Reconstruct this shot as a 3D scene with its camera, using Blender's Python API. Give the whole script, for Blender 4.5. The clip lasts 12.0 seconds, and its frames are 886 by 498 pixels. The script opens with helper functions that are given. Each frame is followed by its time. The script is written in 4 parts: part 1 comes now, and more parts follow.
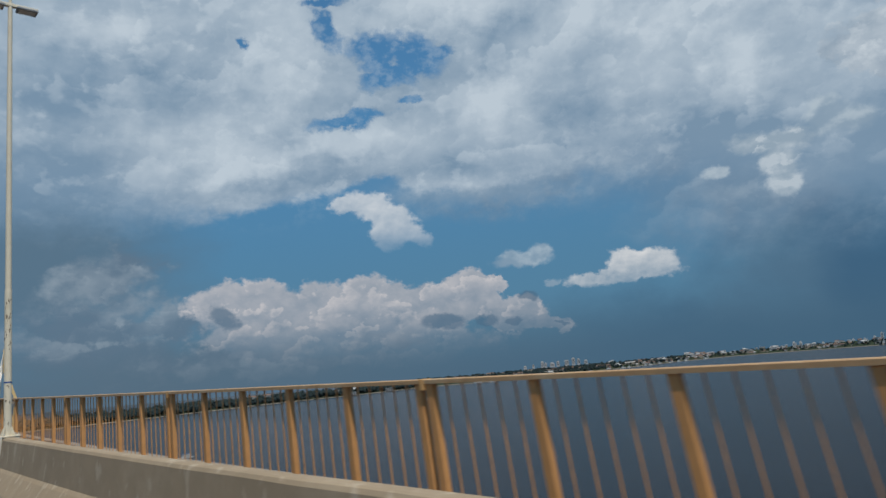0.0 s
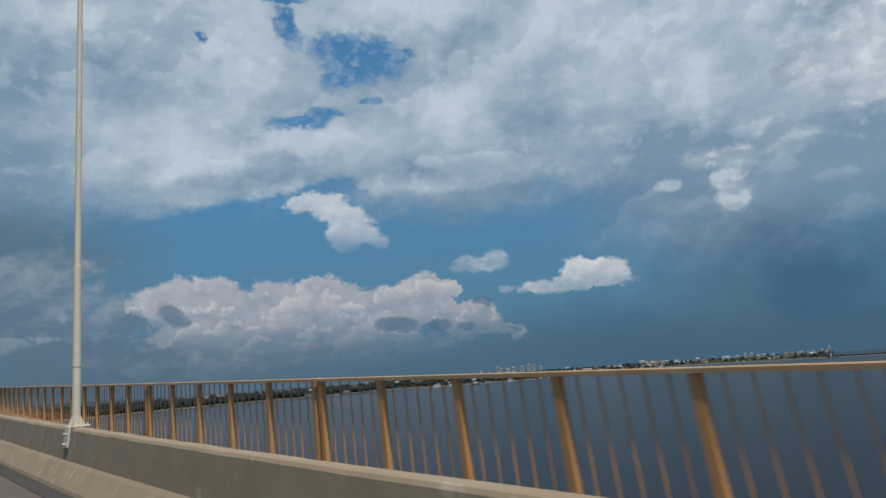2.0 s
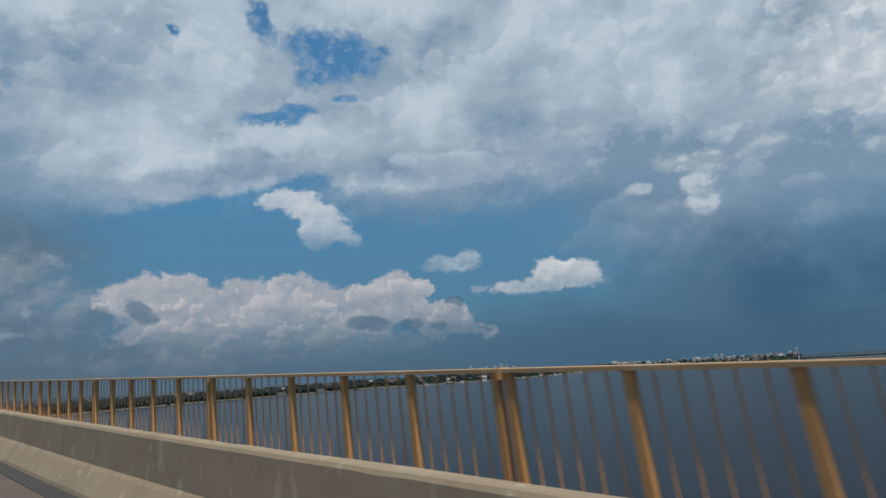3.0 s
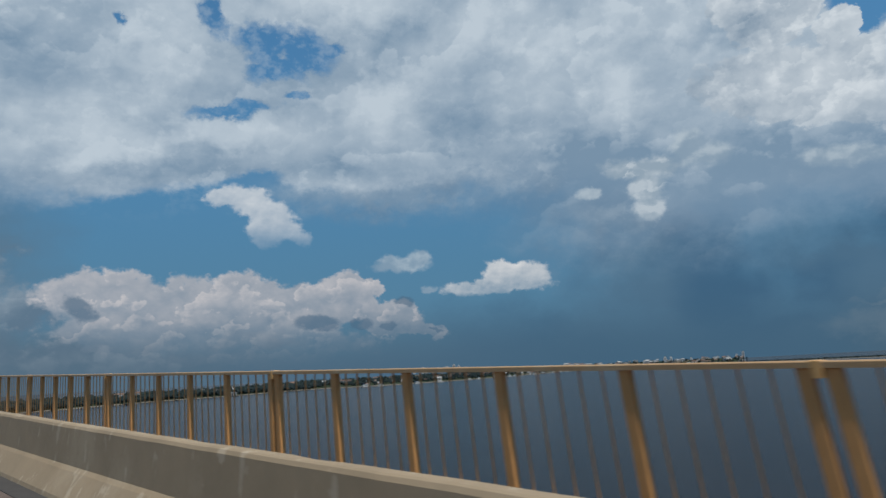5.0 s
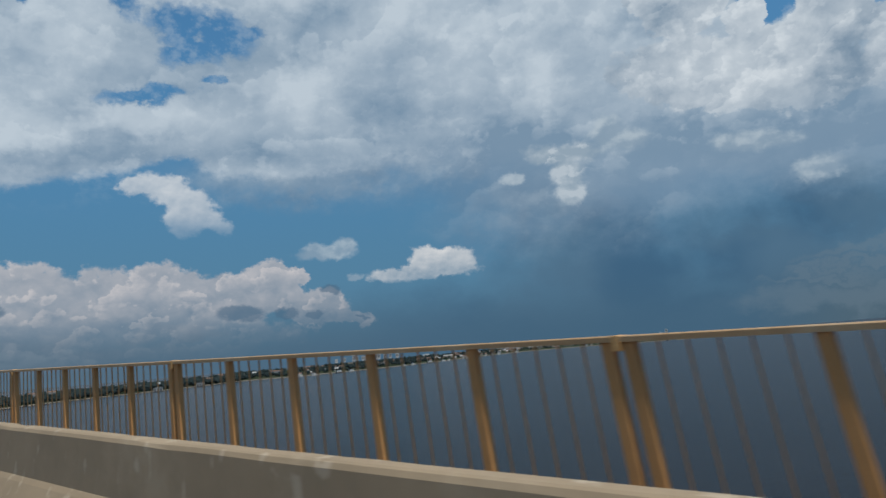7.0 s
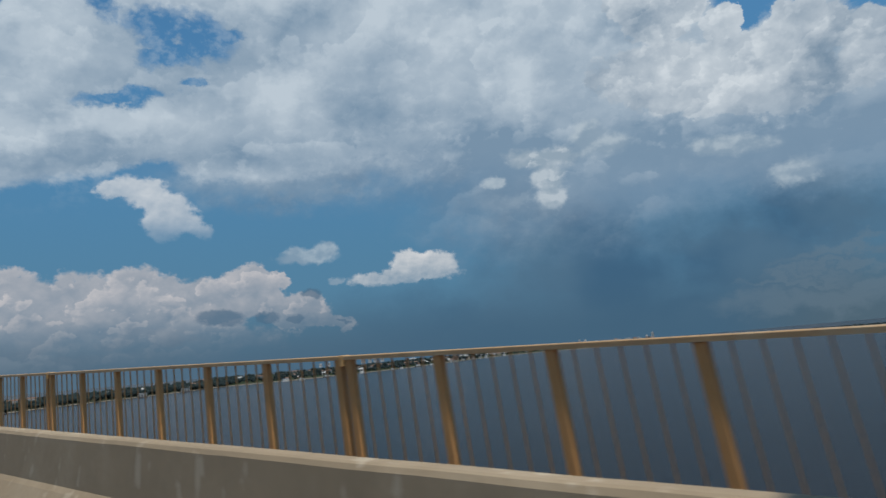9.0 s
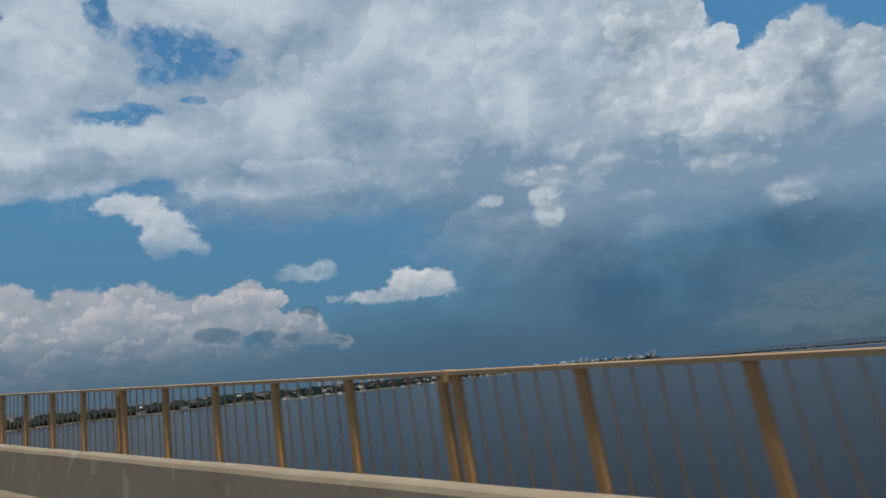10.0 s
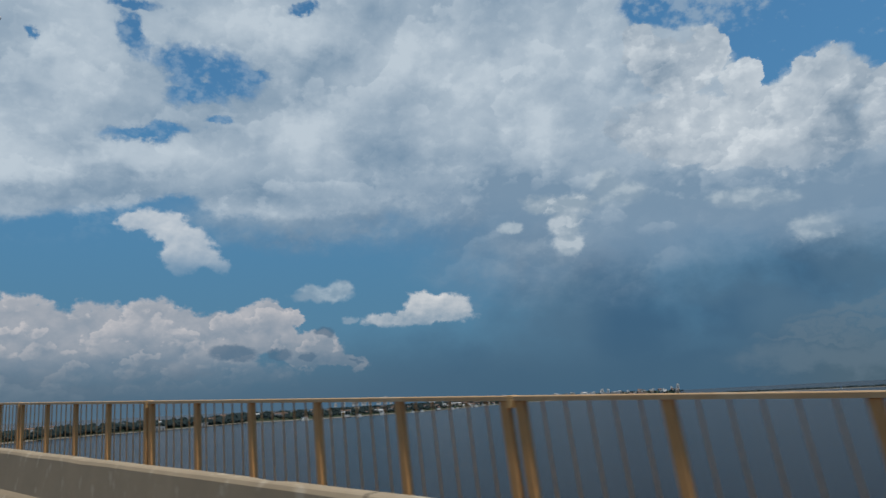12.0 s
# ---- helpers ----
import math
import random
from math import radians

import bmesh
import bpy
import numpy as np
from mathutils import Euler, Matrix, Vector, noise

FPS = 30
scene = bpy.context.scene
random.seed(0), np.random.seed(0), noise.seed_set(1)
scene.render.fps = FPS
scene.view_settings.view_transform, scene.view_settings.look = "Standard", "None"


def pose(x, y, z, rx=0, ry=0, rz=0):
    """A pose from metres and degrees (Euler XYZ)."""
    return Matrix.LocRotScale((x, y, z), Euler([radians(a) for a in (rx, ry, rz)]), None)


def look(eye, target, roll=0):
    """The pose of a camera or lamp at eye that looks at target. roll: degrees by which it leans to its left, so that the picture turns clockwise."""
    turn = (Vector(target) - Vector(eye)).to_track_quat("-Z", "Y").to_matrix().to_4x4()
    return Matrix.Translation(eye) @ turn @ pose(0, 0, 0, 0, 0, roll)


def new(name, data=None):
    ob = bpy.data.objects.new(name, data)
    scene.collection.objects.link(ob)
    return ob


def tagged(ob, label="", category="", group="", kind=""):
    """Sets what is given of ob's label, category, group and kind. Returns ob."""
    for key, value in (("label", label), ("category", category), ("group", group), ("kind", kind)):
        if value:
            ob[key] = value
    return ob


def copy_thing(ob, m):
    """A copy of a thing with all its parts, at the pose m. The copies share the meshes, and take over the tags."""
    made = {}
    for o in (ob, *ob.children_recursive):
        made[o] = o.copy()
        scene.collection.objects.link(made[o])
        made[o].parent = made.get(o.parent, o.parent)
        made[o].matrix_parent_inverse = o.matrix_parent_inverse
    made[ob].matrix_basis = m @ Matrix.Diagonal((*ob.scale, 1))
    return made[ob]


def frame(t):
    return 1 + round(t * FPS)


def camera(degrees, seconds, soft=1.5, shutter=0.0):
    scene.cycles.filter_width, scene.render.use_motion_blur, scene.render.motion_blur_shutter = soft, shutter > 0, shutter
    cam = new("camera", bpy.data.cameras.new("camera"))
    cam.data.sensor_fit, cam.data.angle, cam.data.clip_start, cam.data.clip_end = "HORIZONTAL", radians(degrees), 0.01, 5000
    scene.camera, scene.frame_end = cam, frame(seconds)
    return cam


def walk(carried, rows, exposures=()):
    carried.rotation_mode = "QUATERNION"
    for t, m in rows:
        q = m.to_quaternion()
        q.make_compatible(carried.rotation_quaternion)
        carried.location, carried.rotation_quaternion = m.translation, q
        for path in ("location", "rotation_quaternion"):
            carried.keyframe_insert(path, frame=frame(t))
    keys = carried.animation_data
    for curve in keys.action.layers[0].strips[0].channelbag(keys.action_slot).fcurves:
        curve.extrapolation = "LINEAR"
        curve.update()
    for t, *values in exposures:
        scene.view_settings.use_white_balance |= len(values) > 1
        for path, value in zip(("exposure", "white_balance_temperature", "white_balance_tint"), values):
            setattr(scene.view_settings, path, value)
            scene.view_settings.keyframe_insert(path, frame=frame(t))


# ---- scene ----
# A drive over a long river bridge: roadside barrier, walkway, steel railing, lamp posts, river, far bank, cloudy sky.

# ---- the line of the bridge: s metres along it, then metres to the right of the lane and above the road ----
LINE_S = np.arange(-300.0, 1901.0, 1.0)
_bend = np.interp(LINE_S, [-10, 60, 120, 210, 300, 420, 560, 700], [0.4264, 0.1576, 0.0419, -0.0415, 0.0, 0.0, 0.022, 0.0]) / 100
_bend[LINE_S < -60] = 0.0
_turn = np.concatenate([[0.0], np.cumsum((_bend[1:] + _bend[:-1]) / 2)])
LINE_TURN = _turn - np.interp(0, LINE_S, _turn) + (-0.13341)
LINE_X = np.concatenate([[0.0], np.cumsum((np.sin(LINE_TURN)[1:] + np.sin(LINE_TURN)[:-1]) / 2)])
LINE_Y = np.concatenate([[0.0], np.cumsum((np.cos(LINE_TURN)[1:] + np.cos(LINE_TURN)[:-1]) / 2)])
LINE_X -= np.interp(0, LINE_S, LINE_X)
LINE_Y -= np.interp(0, LINE_S, LINE_Y)
EYE = 1.45          # the lens above the road
GRADE, CREST = 0.01788, 0.0000324


def turn(s):
    return float(np.interp(s, LINE_S, LINE_TURN))


def rise(s):
    on = max(s - 330.0, 0.0)
    s = min(max(s, -100.0), 330.0)
    return GRADE * s + 0.5 * CREST * s * s - EYE + 0.0065 * on


def place(s, side, up):
    a = turn(s)
    return Vector((float(np.interp(s, LINE_S, LINE_X)) + side * math.cos(a),
                   float(np.interp(s, LINE_S, LINE_Y)) - side * math.sin(a), rise(s) + up))


def stand(s, side=0.0, up=0.0):
    """A frame on the bridge: x to the right, y along it, z up."""
    return Matrix.Translation(place(s, side, up)) @ Matrix.Rotation(-turn(s), 4, "Z")


# ---- camera ----
cam = camera(64.09, 12.0, soft=1.5, shutter=0.84)
# the sensor is read from top to bottom
scene.cycles.rolling_shutter_type, scene.cycles.rolling_shutter_duration = "TOP", 0.11
PATH = (
    # seconds, metres along, side, lift, heading, tilt, lean
    (0, 0.12, 0.065, 0.073, 36.96, 9.70, 5.02),
    (0.5, 8.66, 0.013, 0.055, 37.44, 9.64, 4.91),
    (1, 17.30, -0.045, 0.065, 38.19, 9.79, 4.69),
    (1.5, 25.93, -0.090, 0.055, 39.07, 9.76, 4.31),
    (2, 34.59, -0.051, 0.056, 40.59, 9.72, 3.85),
    (2.5, 42.99, -0.025, 0.039, 41.93, 9.55, 3.78),
    (3, 51.29, -0.010, 0.031, 42.81, 9.54, 3.43),
    (5, 84.20, 0.088, 0.029, 46.83, 9.38, 3.00),
    (5.5, 92.08, 0.126, 0.000, 47.69, 9.20, 3.79),
    (6, 99.92, 0.200, -0.011, 49.11, 8.87, 4.17),
    (6.5, 107.65, 0.278, -0.023, 50.88, 8.33, 4.66),
    (7, 115.71, 0.262, -0.014, 52.79, 7.87, 4.84),
    (7.5, 123.42, 0.234, -0.011, 53.87, 7.69, 5.11),
    (9.5, 154.64, -0.060, 0.024, 54.56, 8.43, 5.16),
    (10, 162.48, -0.152, 0.038, 54.63, 9.46, 5.09),
    (10.5, 170.35, -0.247, 0.038, 54.56, 10.49, 4.72),
    (11, 178.28, -0.308, 0.035, 54.28, 11.18, 4.05),
    (11.5, 186.42, -0.363, 0.028, 53.75, 11.45, 3.38),
    (12, 194.67, -0.409, 0.046, 53.29, 11.58, 2.92),
)


LATE = 0.10


def view(s, side, lift, heading, tilt, lean):
    eye = place(s - LATE, side, EYE + lift)
    h, p = radians(heading), radians(tilt)
    return look(eye, eye + Vector((math.sin(h) * math.cos(p), math.cos(h) * math.cos(p), math.sin(p))), -lean)


walk(cam, [(row[0], view(*row[1:])) for row in PATH])

# ---- sky and sun ----
SUN_TURN, SUN_HIGH = radians(190.5), radians(65)
world = bpy.data.worlds.new("sky")
scene.world = world
world.use_nodes = True
WT = world.node_tree
WT.nodes.clear()


def wn(kind, **settings):
    n = WT.nodes.new(kind)
    for key, value in settings.items():
        if key == "operation":
            n.operation = value
        elif key == "vector_type":
            n.vector_type = value
        elif key == "interpolation_type":
            n.interpolation_type = value
        elif key == "blend_type":
            n.blend_type = value
    return n


def feed(socket, value):
    if isinstance(value, bpy.types.NodeSocket):
        WT.links.new(value, socket)
    else:
        socket.default_value = value


def calc(operation, a, b=0.0, c=0.0):
    n = wn("ShaderNodeMath", operation=operation)
    for i, value in enumerate((a, b, c)):
        feed(n.inputs[i], value)
    return n.outputs[0]


def vcalc(operation, a, b=(0, 0, 0)):
    n = wn("ShaderNodeVectorMath", operation=operation)
    feed(n.inputs[0], a)
    feed(n.inputs[1], b)
    return n.outputs[1] if operation in ("LENGTH", "DOT_PRODUCT") else n.outputs[0]


def ramp(value, low, high, to_low=0.0, to_high=1.0, smooth=True):
    n = wn("ShaderNodeMapRange", interpolation_type="SMOOTHSTEP" if smooth else "LINEAR")
    feed(n.inputs[0], value)
    for i, x in enumerate((low, high, to_low, to_high)):
        feed(n.inputs[1 + i], x)
    return n.outputs[0]


def puffy(vector, scale, detail=6.0, rough=0.55, lacunarity=2.0):
    n = wn("ShaderNodeTexNoise")
    n.noise_dimensions = "2D"
    feed(n.inputs["Vector"], vector)
    feed(n.inputs["Scale"], scale)
    feed(n.inputs["Detail"], detail)
    feed(n.inputs["Roughness"], rough)
    feed(n.inputs["Lacunarity"], lacunarity)
    return n


def blend(amount, a, b):
    n = wn("ShaderNodeMix")
    n.data_type = "RGBA"
    feed(n.inputs[0], amount)
    feed(n.inputs[6], a)
    feed(n.inputs[7], b)
    return n.outputs[2]


way = wn("ShaderNodeTexCoord").outputs["Generated"]
parts = wn("ShaderNodeSeparateXYZ")
feed(parts.inputs[0], way)
AZ = calc("MULTIPLY", calc("ARCTAN2", parts.outputs[0], parts.outputs[1]), 57.2958)
EL = calc("MULTIPLY", calc("ARCSINE", parts.outputs[2]), 57.2958)
spot = wn("ShaderNodeCombineXYZ")
feed(spot.inputs[0], AZ)
feed(spot.inputs[1], EL)
SKYPOS = spot.outputs[0]
# flat sheets of cloud shrink towards the horizon
FLAT = vcalc("MULTIPLY", SKYPOS, (1.0, 1.35, 0))
wide = puffy(FLAT, 0.09, 3.0)
fine = puffy(FLAT, 0.36, 8.0, 0.6)
shred = puffy(FLAT, 1.1, 6.0, 0.6)


def warped(coarse, small):
    a = vcalc("MULTIPLY", vcalc("SUBTRACT", wide.outputs["Color"], (0.5, 0.5, 0.5)), (coarse, coarse * 0.6, 0))
    b = vcalc("MULTIPLY", vcalc("SUBTRACT", fine.outputs["Color"], (0.5, 0.5, 0.5)), (small, small * 0.8, 0))
    c = vcalc("MULTIPLY", vcalc("SUBTRACT", shred.outputs["Color"], (0.5, 0.5, 0.5)), (0.75, 0.6, 0))
    return vcalc("ADD", vcalc("ADD", vcalc("ADD", SKYPOS, a), b), c)


LOOSE, TIGHT, CRISP = warped(4.0, 4.5), warped(0.5, 2.2), warped(0.1, 1.0)


def field(vector, *lumps):
    """How deep a direction lies inside the nearest of some lumps of cloud: turn, height, half width, half height, tilt in degrees."""
    total = None
    for turn_at, high, w, h, tilt in lumps:
        m = wn("ShaderNodeMapping", vector_type="TEXTURE")
        if total is not None:
            chain = wn("ShaderNodeVectorMath", operation="MULTIPLY_ADD")   # one lump after the other
            feed(chain.inputs[0], total)
            feed(chain.inputs[1], (1e-5, 1e-5, 0))
            feed(chain.inputs[2], vector)
            vector = chain.outputs[0]
        feed(m.inputs["Vector"], vector)
        feed(m.inputs["Location"], (turn_at, high, 0))
        feed(m.inputs["Rotation"], (0, 0, radians(tilt)))
        feed(m.inputs["Scale"], (w, h, 1))
        depth = calc("SUBTRACT", 1.0, vcalc("LENGTH", m.outputs[0]))
        if total is None:
            total = depth
        else:
            n = wn("ShaderNodeMath", operation="SMOOTH_MAX")
            feed(n.inputs[0], total)
            feed(n.inputs[1], depth)
            feed(n.inputs[2], 0.12)
            total = n.outputs[0]
    return total


# the lower edge of the cloud deck, in degrees of height, by the turn
EDGE_AT = ((0, 12.6), (12, 12.4), (17, 12.8), (22, 13.8), (26, 14.4), (30, 15.2), (32.8, 16.2), (34.5, 14.8), (39, 14.1), (46, 14.9), (51, 15.0), (58, 12.4), (67, 9.6), (78, 9.0), (100, 8.0))
edge_node = wn("ShaderNodeValToRGB")
edge_ramp = edge_node.color_ramp
edge_ramp.interpolation = "B_SPLINE"
while len(edge_ramp.elements) < len(EDGE_AT):
    edge_ramp.elements.new(0.5)
for stop, (turn_at, high) in zip(edge_ramp.elements, EDGE_AT):
    stop.position = turn_at / 100
    stop.color = (high / 20, high / 20, high / 20, 1)
SOFT = warped(1.2, 1.6)
soft_parts = wn("ShaderNodeSeparateXYZ")
feed(soft_parts.inputs[0], SOFT)
feed(edge_node.inputs[0], calc("DIVIDE", soft_parts.outputs[0], 100.0))
DECK = calc("MINIMUM", calc("DIVIDE", calc("SUBTRACT", soft_parts.outputs[1], calc("MULTIPLY", edge_node.outputs[0], 20.0)), 2.3), 2.2)
TOWER = field(TIGHT,
    (76.0, 24.3, 1.7, 1.9, -12),
    (78.1, 21.8, 1.6, 1.7, -12),
    (79.4, 19.4, 2.4, 2.0, -12),
    (82.0, 19.4, 2.2, 2.3, 14),
    (84.1, 21.3, 1.1, 1.9, -14),
    (83.4, 20.1, 2.2, 2.3, -14),
    (85.5, 19.8, 1.6, 1.8, -14),
    (87.4, 18.5, 1.7, 2.1, -15),
    (89.9, 17.1, 2.6, 2.6, -15),
    (73.3, 23.6, 3.1, 2.3, -10),
    (70.8, 25.6, 1.6, 1.9, -10),
    (77.6, 18.1, 10.5, 2.9, -11),
)
HOLES = field(TIGHT,
    (35.5, 24.9, 2.7, 1.7, -19),
    (32.8, 25.4, 2.3, 1.4, -23),
    (33.6, 23.7, 2.7, 0.8, 10),
    (28.4, 27.5, 1.0, 1.6, 35),
    (30.4, 20.5, 3.5, 0.6, 7),
    (34.9, 21.7, 1.1, 0.3, 4),
    (38.2, 25.2, 1.2, 0.5, 12),
    (31.6, 15.3, 1.9, 0.5, 15),
    (21.7, 26.2, 0.4, 0.9, 39),
    (28.6, 29.4, 1.8, 0.5, 9),
    (42.3, 30.4, 1.2, 0.4, 2),
)
ARROW = field(CRISP,
    (30.1, 13.9, 2.1, 0.6, 11),
    (31.6, 13.6, 2.0, 1.2, -24),
    (33.1, 12.3, 2.1, 1.3, -35),
    (34.8, 11.0, 1.3, 0.6, -30),
    (32.7, 11.3, 1.4, 1.2, -30),
)
BANK = field(TIGHT,
    (21.0, 6.1, 4.7, 2.2, -3),
    (26.2, 5.1, 4.9, 2.6, -4),
    (30.7, 5.4, 4.5, 2.7, -4),
    (35.7, 5.0, 3.9, 2.2, -5),
    (38.8, 5.9, 2.5, 2.1, -5),
    (40.8, 6.6, 1.2, 0.9, -5),
    (42.5, 3.9, 2.7, 1.7, -5),
    (45.1, 2.9, 2.2, 0.7, -5),
    (28.7, 2.9, 13.0, 2.2, -5),
)
PUFFS = field(CRISP,
    (51.2, 6.1, 4.0, 0.6, 1),
    (51.3, 7.2, 1.3, 0.9, -3),
    (53.5, 6.8, 1.7, 1.0, -3),
    (52.3, 6.3, 2.7, 0.7, -3),
    (49.3, 6.1, 2.0, 0.5, 5),
)
WEDGE = field(CRISP,
    (43.4, 8.2, 2.3, 0.5, 2),
    (44.9, 8.7, 1.0, 0.6, -2),
    (42.4, 8.5, 0.9, 0.5, -1),
    (45.5, 6.2, 0.6, 0.3, -2),
    (22.8, 1.7, 1.9, 0.4, 5),
    (67.1, 15.4, 1.4, 1.5, -7),
    (68.0, 14.9, 2.2, 0.9, -8),
    (59.0, 13.0, 0.9, 0.5, -4),
    (77.6, 13.2, 2.9, 0.7, -7),
    (81.6, 10.5, 1.6, 1.0, 2),
)
DARKLETS = field(CRISP,
    (36.6, 3.9, 1.9, 0.6, -4),
    (40.0, 3.7, 1.0, 0.5, -4),
    (42.2, 3.4, 0.7, 0.4, -4),
    (19.3, 5.4, 1.3, 0.8, -33),
    (43.4, 5.3, 0.8, 0.4, -4),
    (45.8, 2.9, 0.8, 0.2, -5),
)
STORM = field(LOOSE,
    (83.4, 7.1, 6.0, 3.2, -9),
    (71.2, 0.1, 25.4, 3.8, -5),
    (79.2, 3.8, 8.9, 5.0, -16),
    (66.2, 4.0, 8.5, 5.5, -8),
    (77.8, 5.2, 8.8, 2.7, -7),
)
VEIL = field(LOOSE,
    (63.0, 11.6, 11.0, 5.0, -6),
    (54.1, 17.0, 14.3, 5.6, -10),
    (60.8, 17.3, 19.8, 5.4, -12),
    (78.2, 12.8, 9.5, 3.1, -10),
    (44.9, 15.3, 12.0, 2.7, 3),
)
GLOOM = field(LOOSE,
    (6.5, 9.3, 10.5, 7.9, 0),
    (15.3, 2.0, 16.6, 2.5, -4),
)
BRIGHT = field(LOOSE,
    (57.0, 25.0, 2.6, 1.2, -4),
    (61.5, 20.7, 2.1, 2.8, 4),
    (42.4, 21.2, 3.2, 2.2, -2),
    (29.9, 19.3, 3.6, 1.3, 4),
    (78.9, 22.0, 4.8, 2.8, -3),
    (53.0, 27.0, 4.0, 1.9, -3),
    (40.0, 28.6, 6.4, 1.8, -4),
    (20.6, 17.6, 3.6, 2.0, 9),
    (76.0, 18.9, 5.7, 2.9, -11),
    (24.6, 24.0, 3.3, 3.3, -14),
    (66.0, 25.0, 5.7, 2.3, -7),
    (11.0, 26.3, 3.6, 1.3, 9),
)
SHADE = field(LOOSE,
    (52.0, 19.1, 6.4, 1.8, 1),
    (43.0, 16.4, 8.7, 1.1, 2),
    (70.3, 15.4, 3.6, 1.7, -7),
    (70.9, 23.4, 2.2, 1.0, -9),
    (84.3, 17.4, 1.4, 2.7, -13),
    (21.5, 15.4, 4.3, 0.9, 8),
    (59.5, 16.2, 4.8, 1.8, -4),
    (43.6, 25.2, 2.2, 3.0, 1),
    (27.8, 16.4, 5.4, 1.2, 5),
    (9.2, 15.0, 6.2, 6.4, 4),
    (15.0, 22.4, 3.6, 2.6, -27),
    (9.0, 21.4, 4.2, 4.0, 7),
)
CLEAR = field(TIGHT,
    (80.8, 25.7, 4.4, 3.8, -14),
    (84.7, 25.8, 6.8, 3.1, -16),
    (74.1, 28.1, 4.7, 1.8, -11),
    (88.6, 23.1, 3.8, 2.9, -17),
    (80.2, 23.1, 1.2, 1.9, -13),
    (79.5, 30.7, 11.0, 4.0, -15),
    (93.1, 20.9, 4.6, 3.1, -19),
)
STREAKS = field(LOOSE,
    (84.2, 4.7, 3.1, 0.4, 9),
    (83.7, 3.6, 3.8, 0.3, 6),
    (81.0, 2.7, 3.3, 0.3, 4),
    (85.4, 2.3, 2.7, 0.5, 5),
    (81.9, 1.4, 5.4, 0.8, 3),
)
GREYS = field(LOOSE,
    (11.2, 8.7, 3.7, 2.0, 1),
    (10.5, 5.0, 5.8, 3.1, -1),
    (15.0, 5.2, 3.0, 1.5, -4),
    (20.4, 1.8, 11.9, 1.0, -3),
    (31.4, 2.8, 3.4, 0.9, -3),
)
HOOK = field(CRISP,
    (63.0, 14.4, 2.7, 0.8, -3),
    (63.4, 13.0, 1.3, 1.3, -5),
    (63.7, 11.5, 1.1, 0.9, -5),
)

sky = wn("ShaderNodeTexSky")
sky.sky_type = "NISHITA"
sky.sun_disc = False
sky.sun_elevation, sky.sun_rotation = SUN_HIGH, SUN_TURN
sky.air_density, sky.dust_density, sky.ozone_density = 1.0, 0.6, 3.0
blue = vcalc("MULTIPLY", sky.outputs[0], (0.051, 0.091, 0.099))
thin = wn("ShaderNodeVectorMath", operation="SCALE")
feed(thin.inputs[0], blue)
feed(thin.inputs["Scale"], ramp(EL, 3.0, 27.0, 0.60, 1.15))
blue = thin.outputs[0]
blue = blend(ramp(EL, 0.0, 19.0, 0.75, 0.0), blue, (0.070, 0.166, 0.312, 1))

# cloud lit from behind the viewer, high up: bright on the upper sides, grey below
def lit_side(scale, detail, along_turn, along_height, rough=0.5):
    a = puffy(FLAT, scale, detail, rough)
    b = puffy(vcalc("ADD", FLAT, (along_turn, along_height, 0)), scale, detail, rough)
    return calc("SUBTRACT", a.outputs["Fac"], b.outputs["Fac"]), a.outputs["Fac"]


broad, bulk = lit_side(0.085, 3.5, -0.9, 2.0)
heaps, curl = lit_side(0.30, 4.5, -0.30, 0.75, 0.5)
frill, crumb = lit_side(0.95, 5.0, -0.10, 0.24, 0.6)

# rounded heads of heaped cloud
def heads(scale, detail):
    n = wn("ShaderNodeTexVoronoi")
    n.voronoi_dimensions, n.feature = "2D", "SMOOTH_F1"
    feed(n.inputs["Vector"], vcalc("ADD", FLAT, vcalc("MULTIPLY", vcalc("SUBTRACT", fine.outputs["Color"], (0.5, 0.5, 0.5)), (2.2, 2.2, 0))))
    feed(n.inputs["Scale"], scale)
    feed(n.inputs["Detail"], detail)
    feed(n.inputs["Roughness"], 0.55)
    feed(n.inputs["Smoothness"], 0.45)
    return calc("SUBTRACT", 0.42, n.outputs["Distance"])


knobs = heads(0.42, 3.0)
gloom_in = ramp(GLOOM, -0.45, 0.8)
storm_in = ramp(STORM, -0.45, 0.75)
veil_in = ramp(VEIL, -0.45, 0.7)
glow_in = ramp(BRIGHT, -0.6, 0.8)
shade_in = ramp(SHADE, -0.6, 0.8)
ragged = calc("MULTIPLY", calc("SUBTRACT", calc("MULTIPLY_ADD", crumb, 0.4, calc("MULTIPLY", curl, 0.6)), 0.5), 1.6)

# outside the sky that comes into view: a sparser deck, darkened to weaken ambient light
around = ramp(calc("ABSOLUTE", calc("SUBTRACT", AZ, 46.0)), 56.0, 75.0)
elsewhere = calc("MAXIMUM", around, ramp(EL, 31.0, 42.0))
deck_else = calc("MULTIPLY_ADD", calc("SUBTRACT", bulk, 0.56), 5.0, ramp(EL, 4.0, 14.0, -0.8, 0.0))
holes = ramp(calc("MULTIPLY_ADD", ragged, 1.5, HOLES), -0.42, 0.36)
whole = calc("SUBTRACT", 1.0, holes)
deck_depth = DECK
pick = wn("ShaderNodeMix")
feed(pick.inputs[0], elsewhere)
feed(pick.inputs[2], deck_depth)
feed(pick.inputs[3], deck_else)
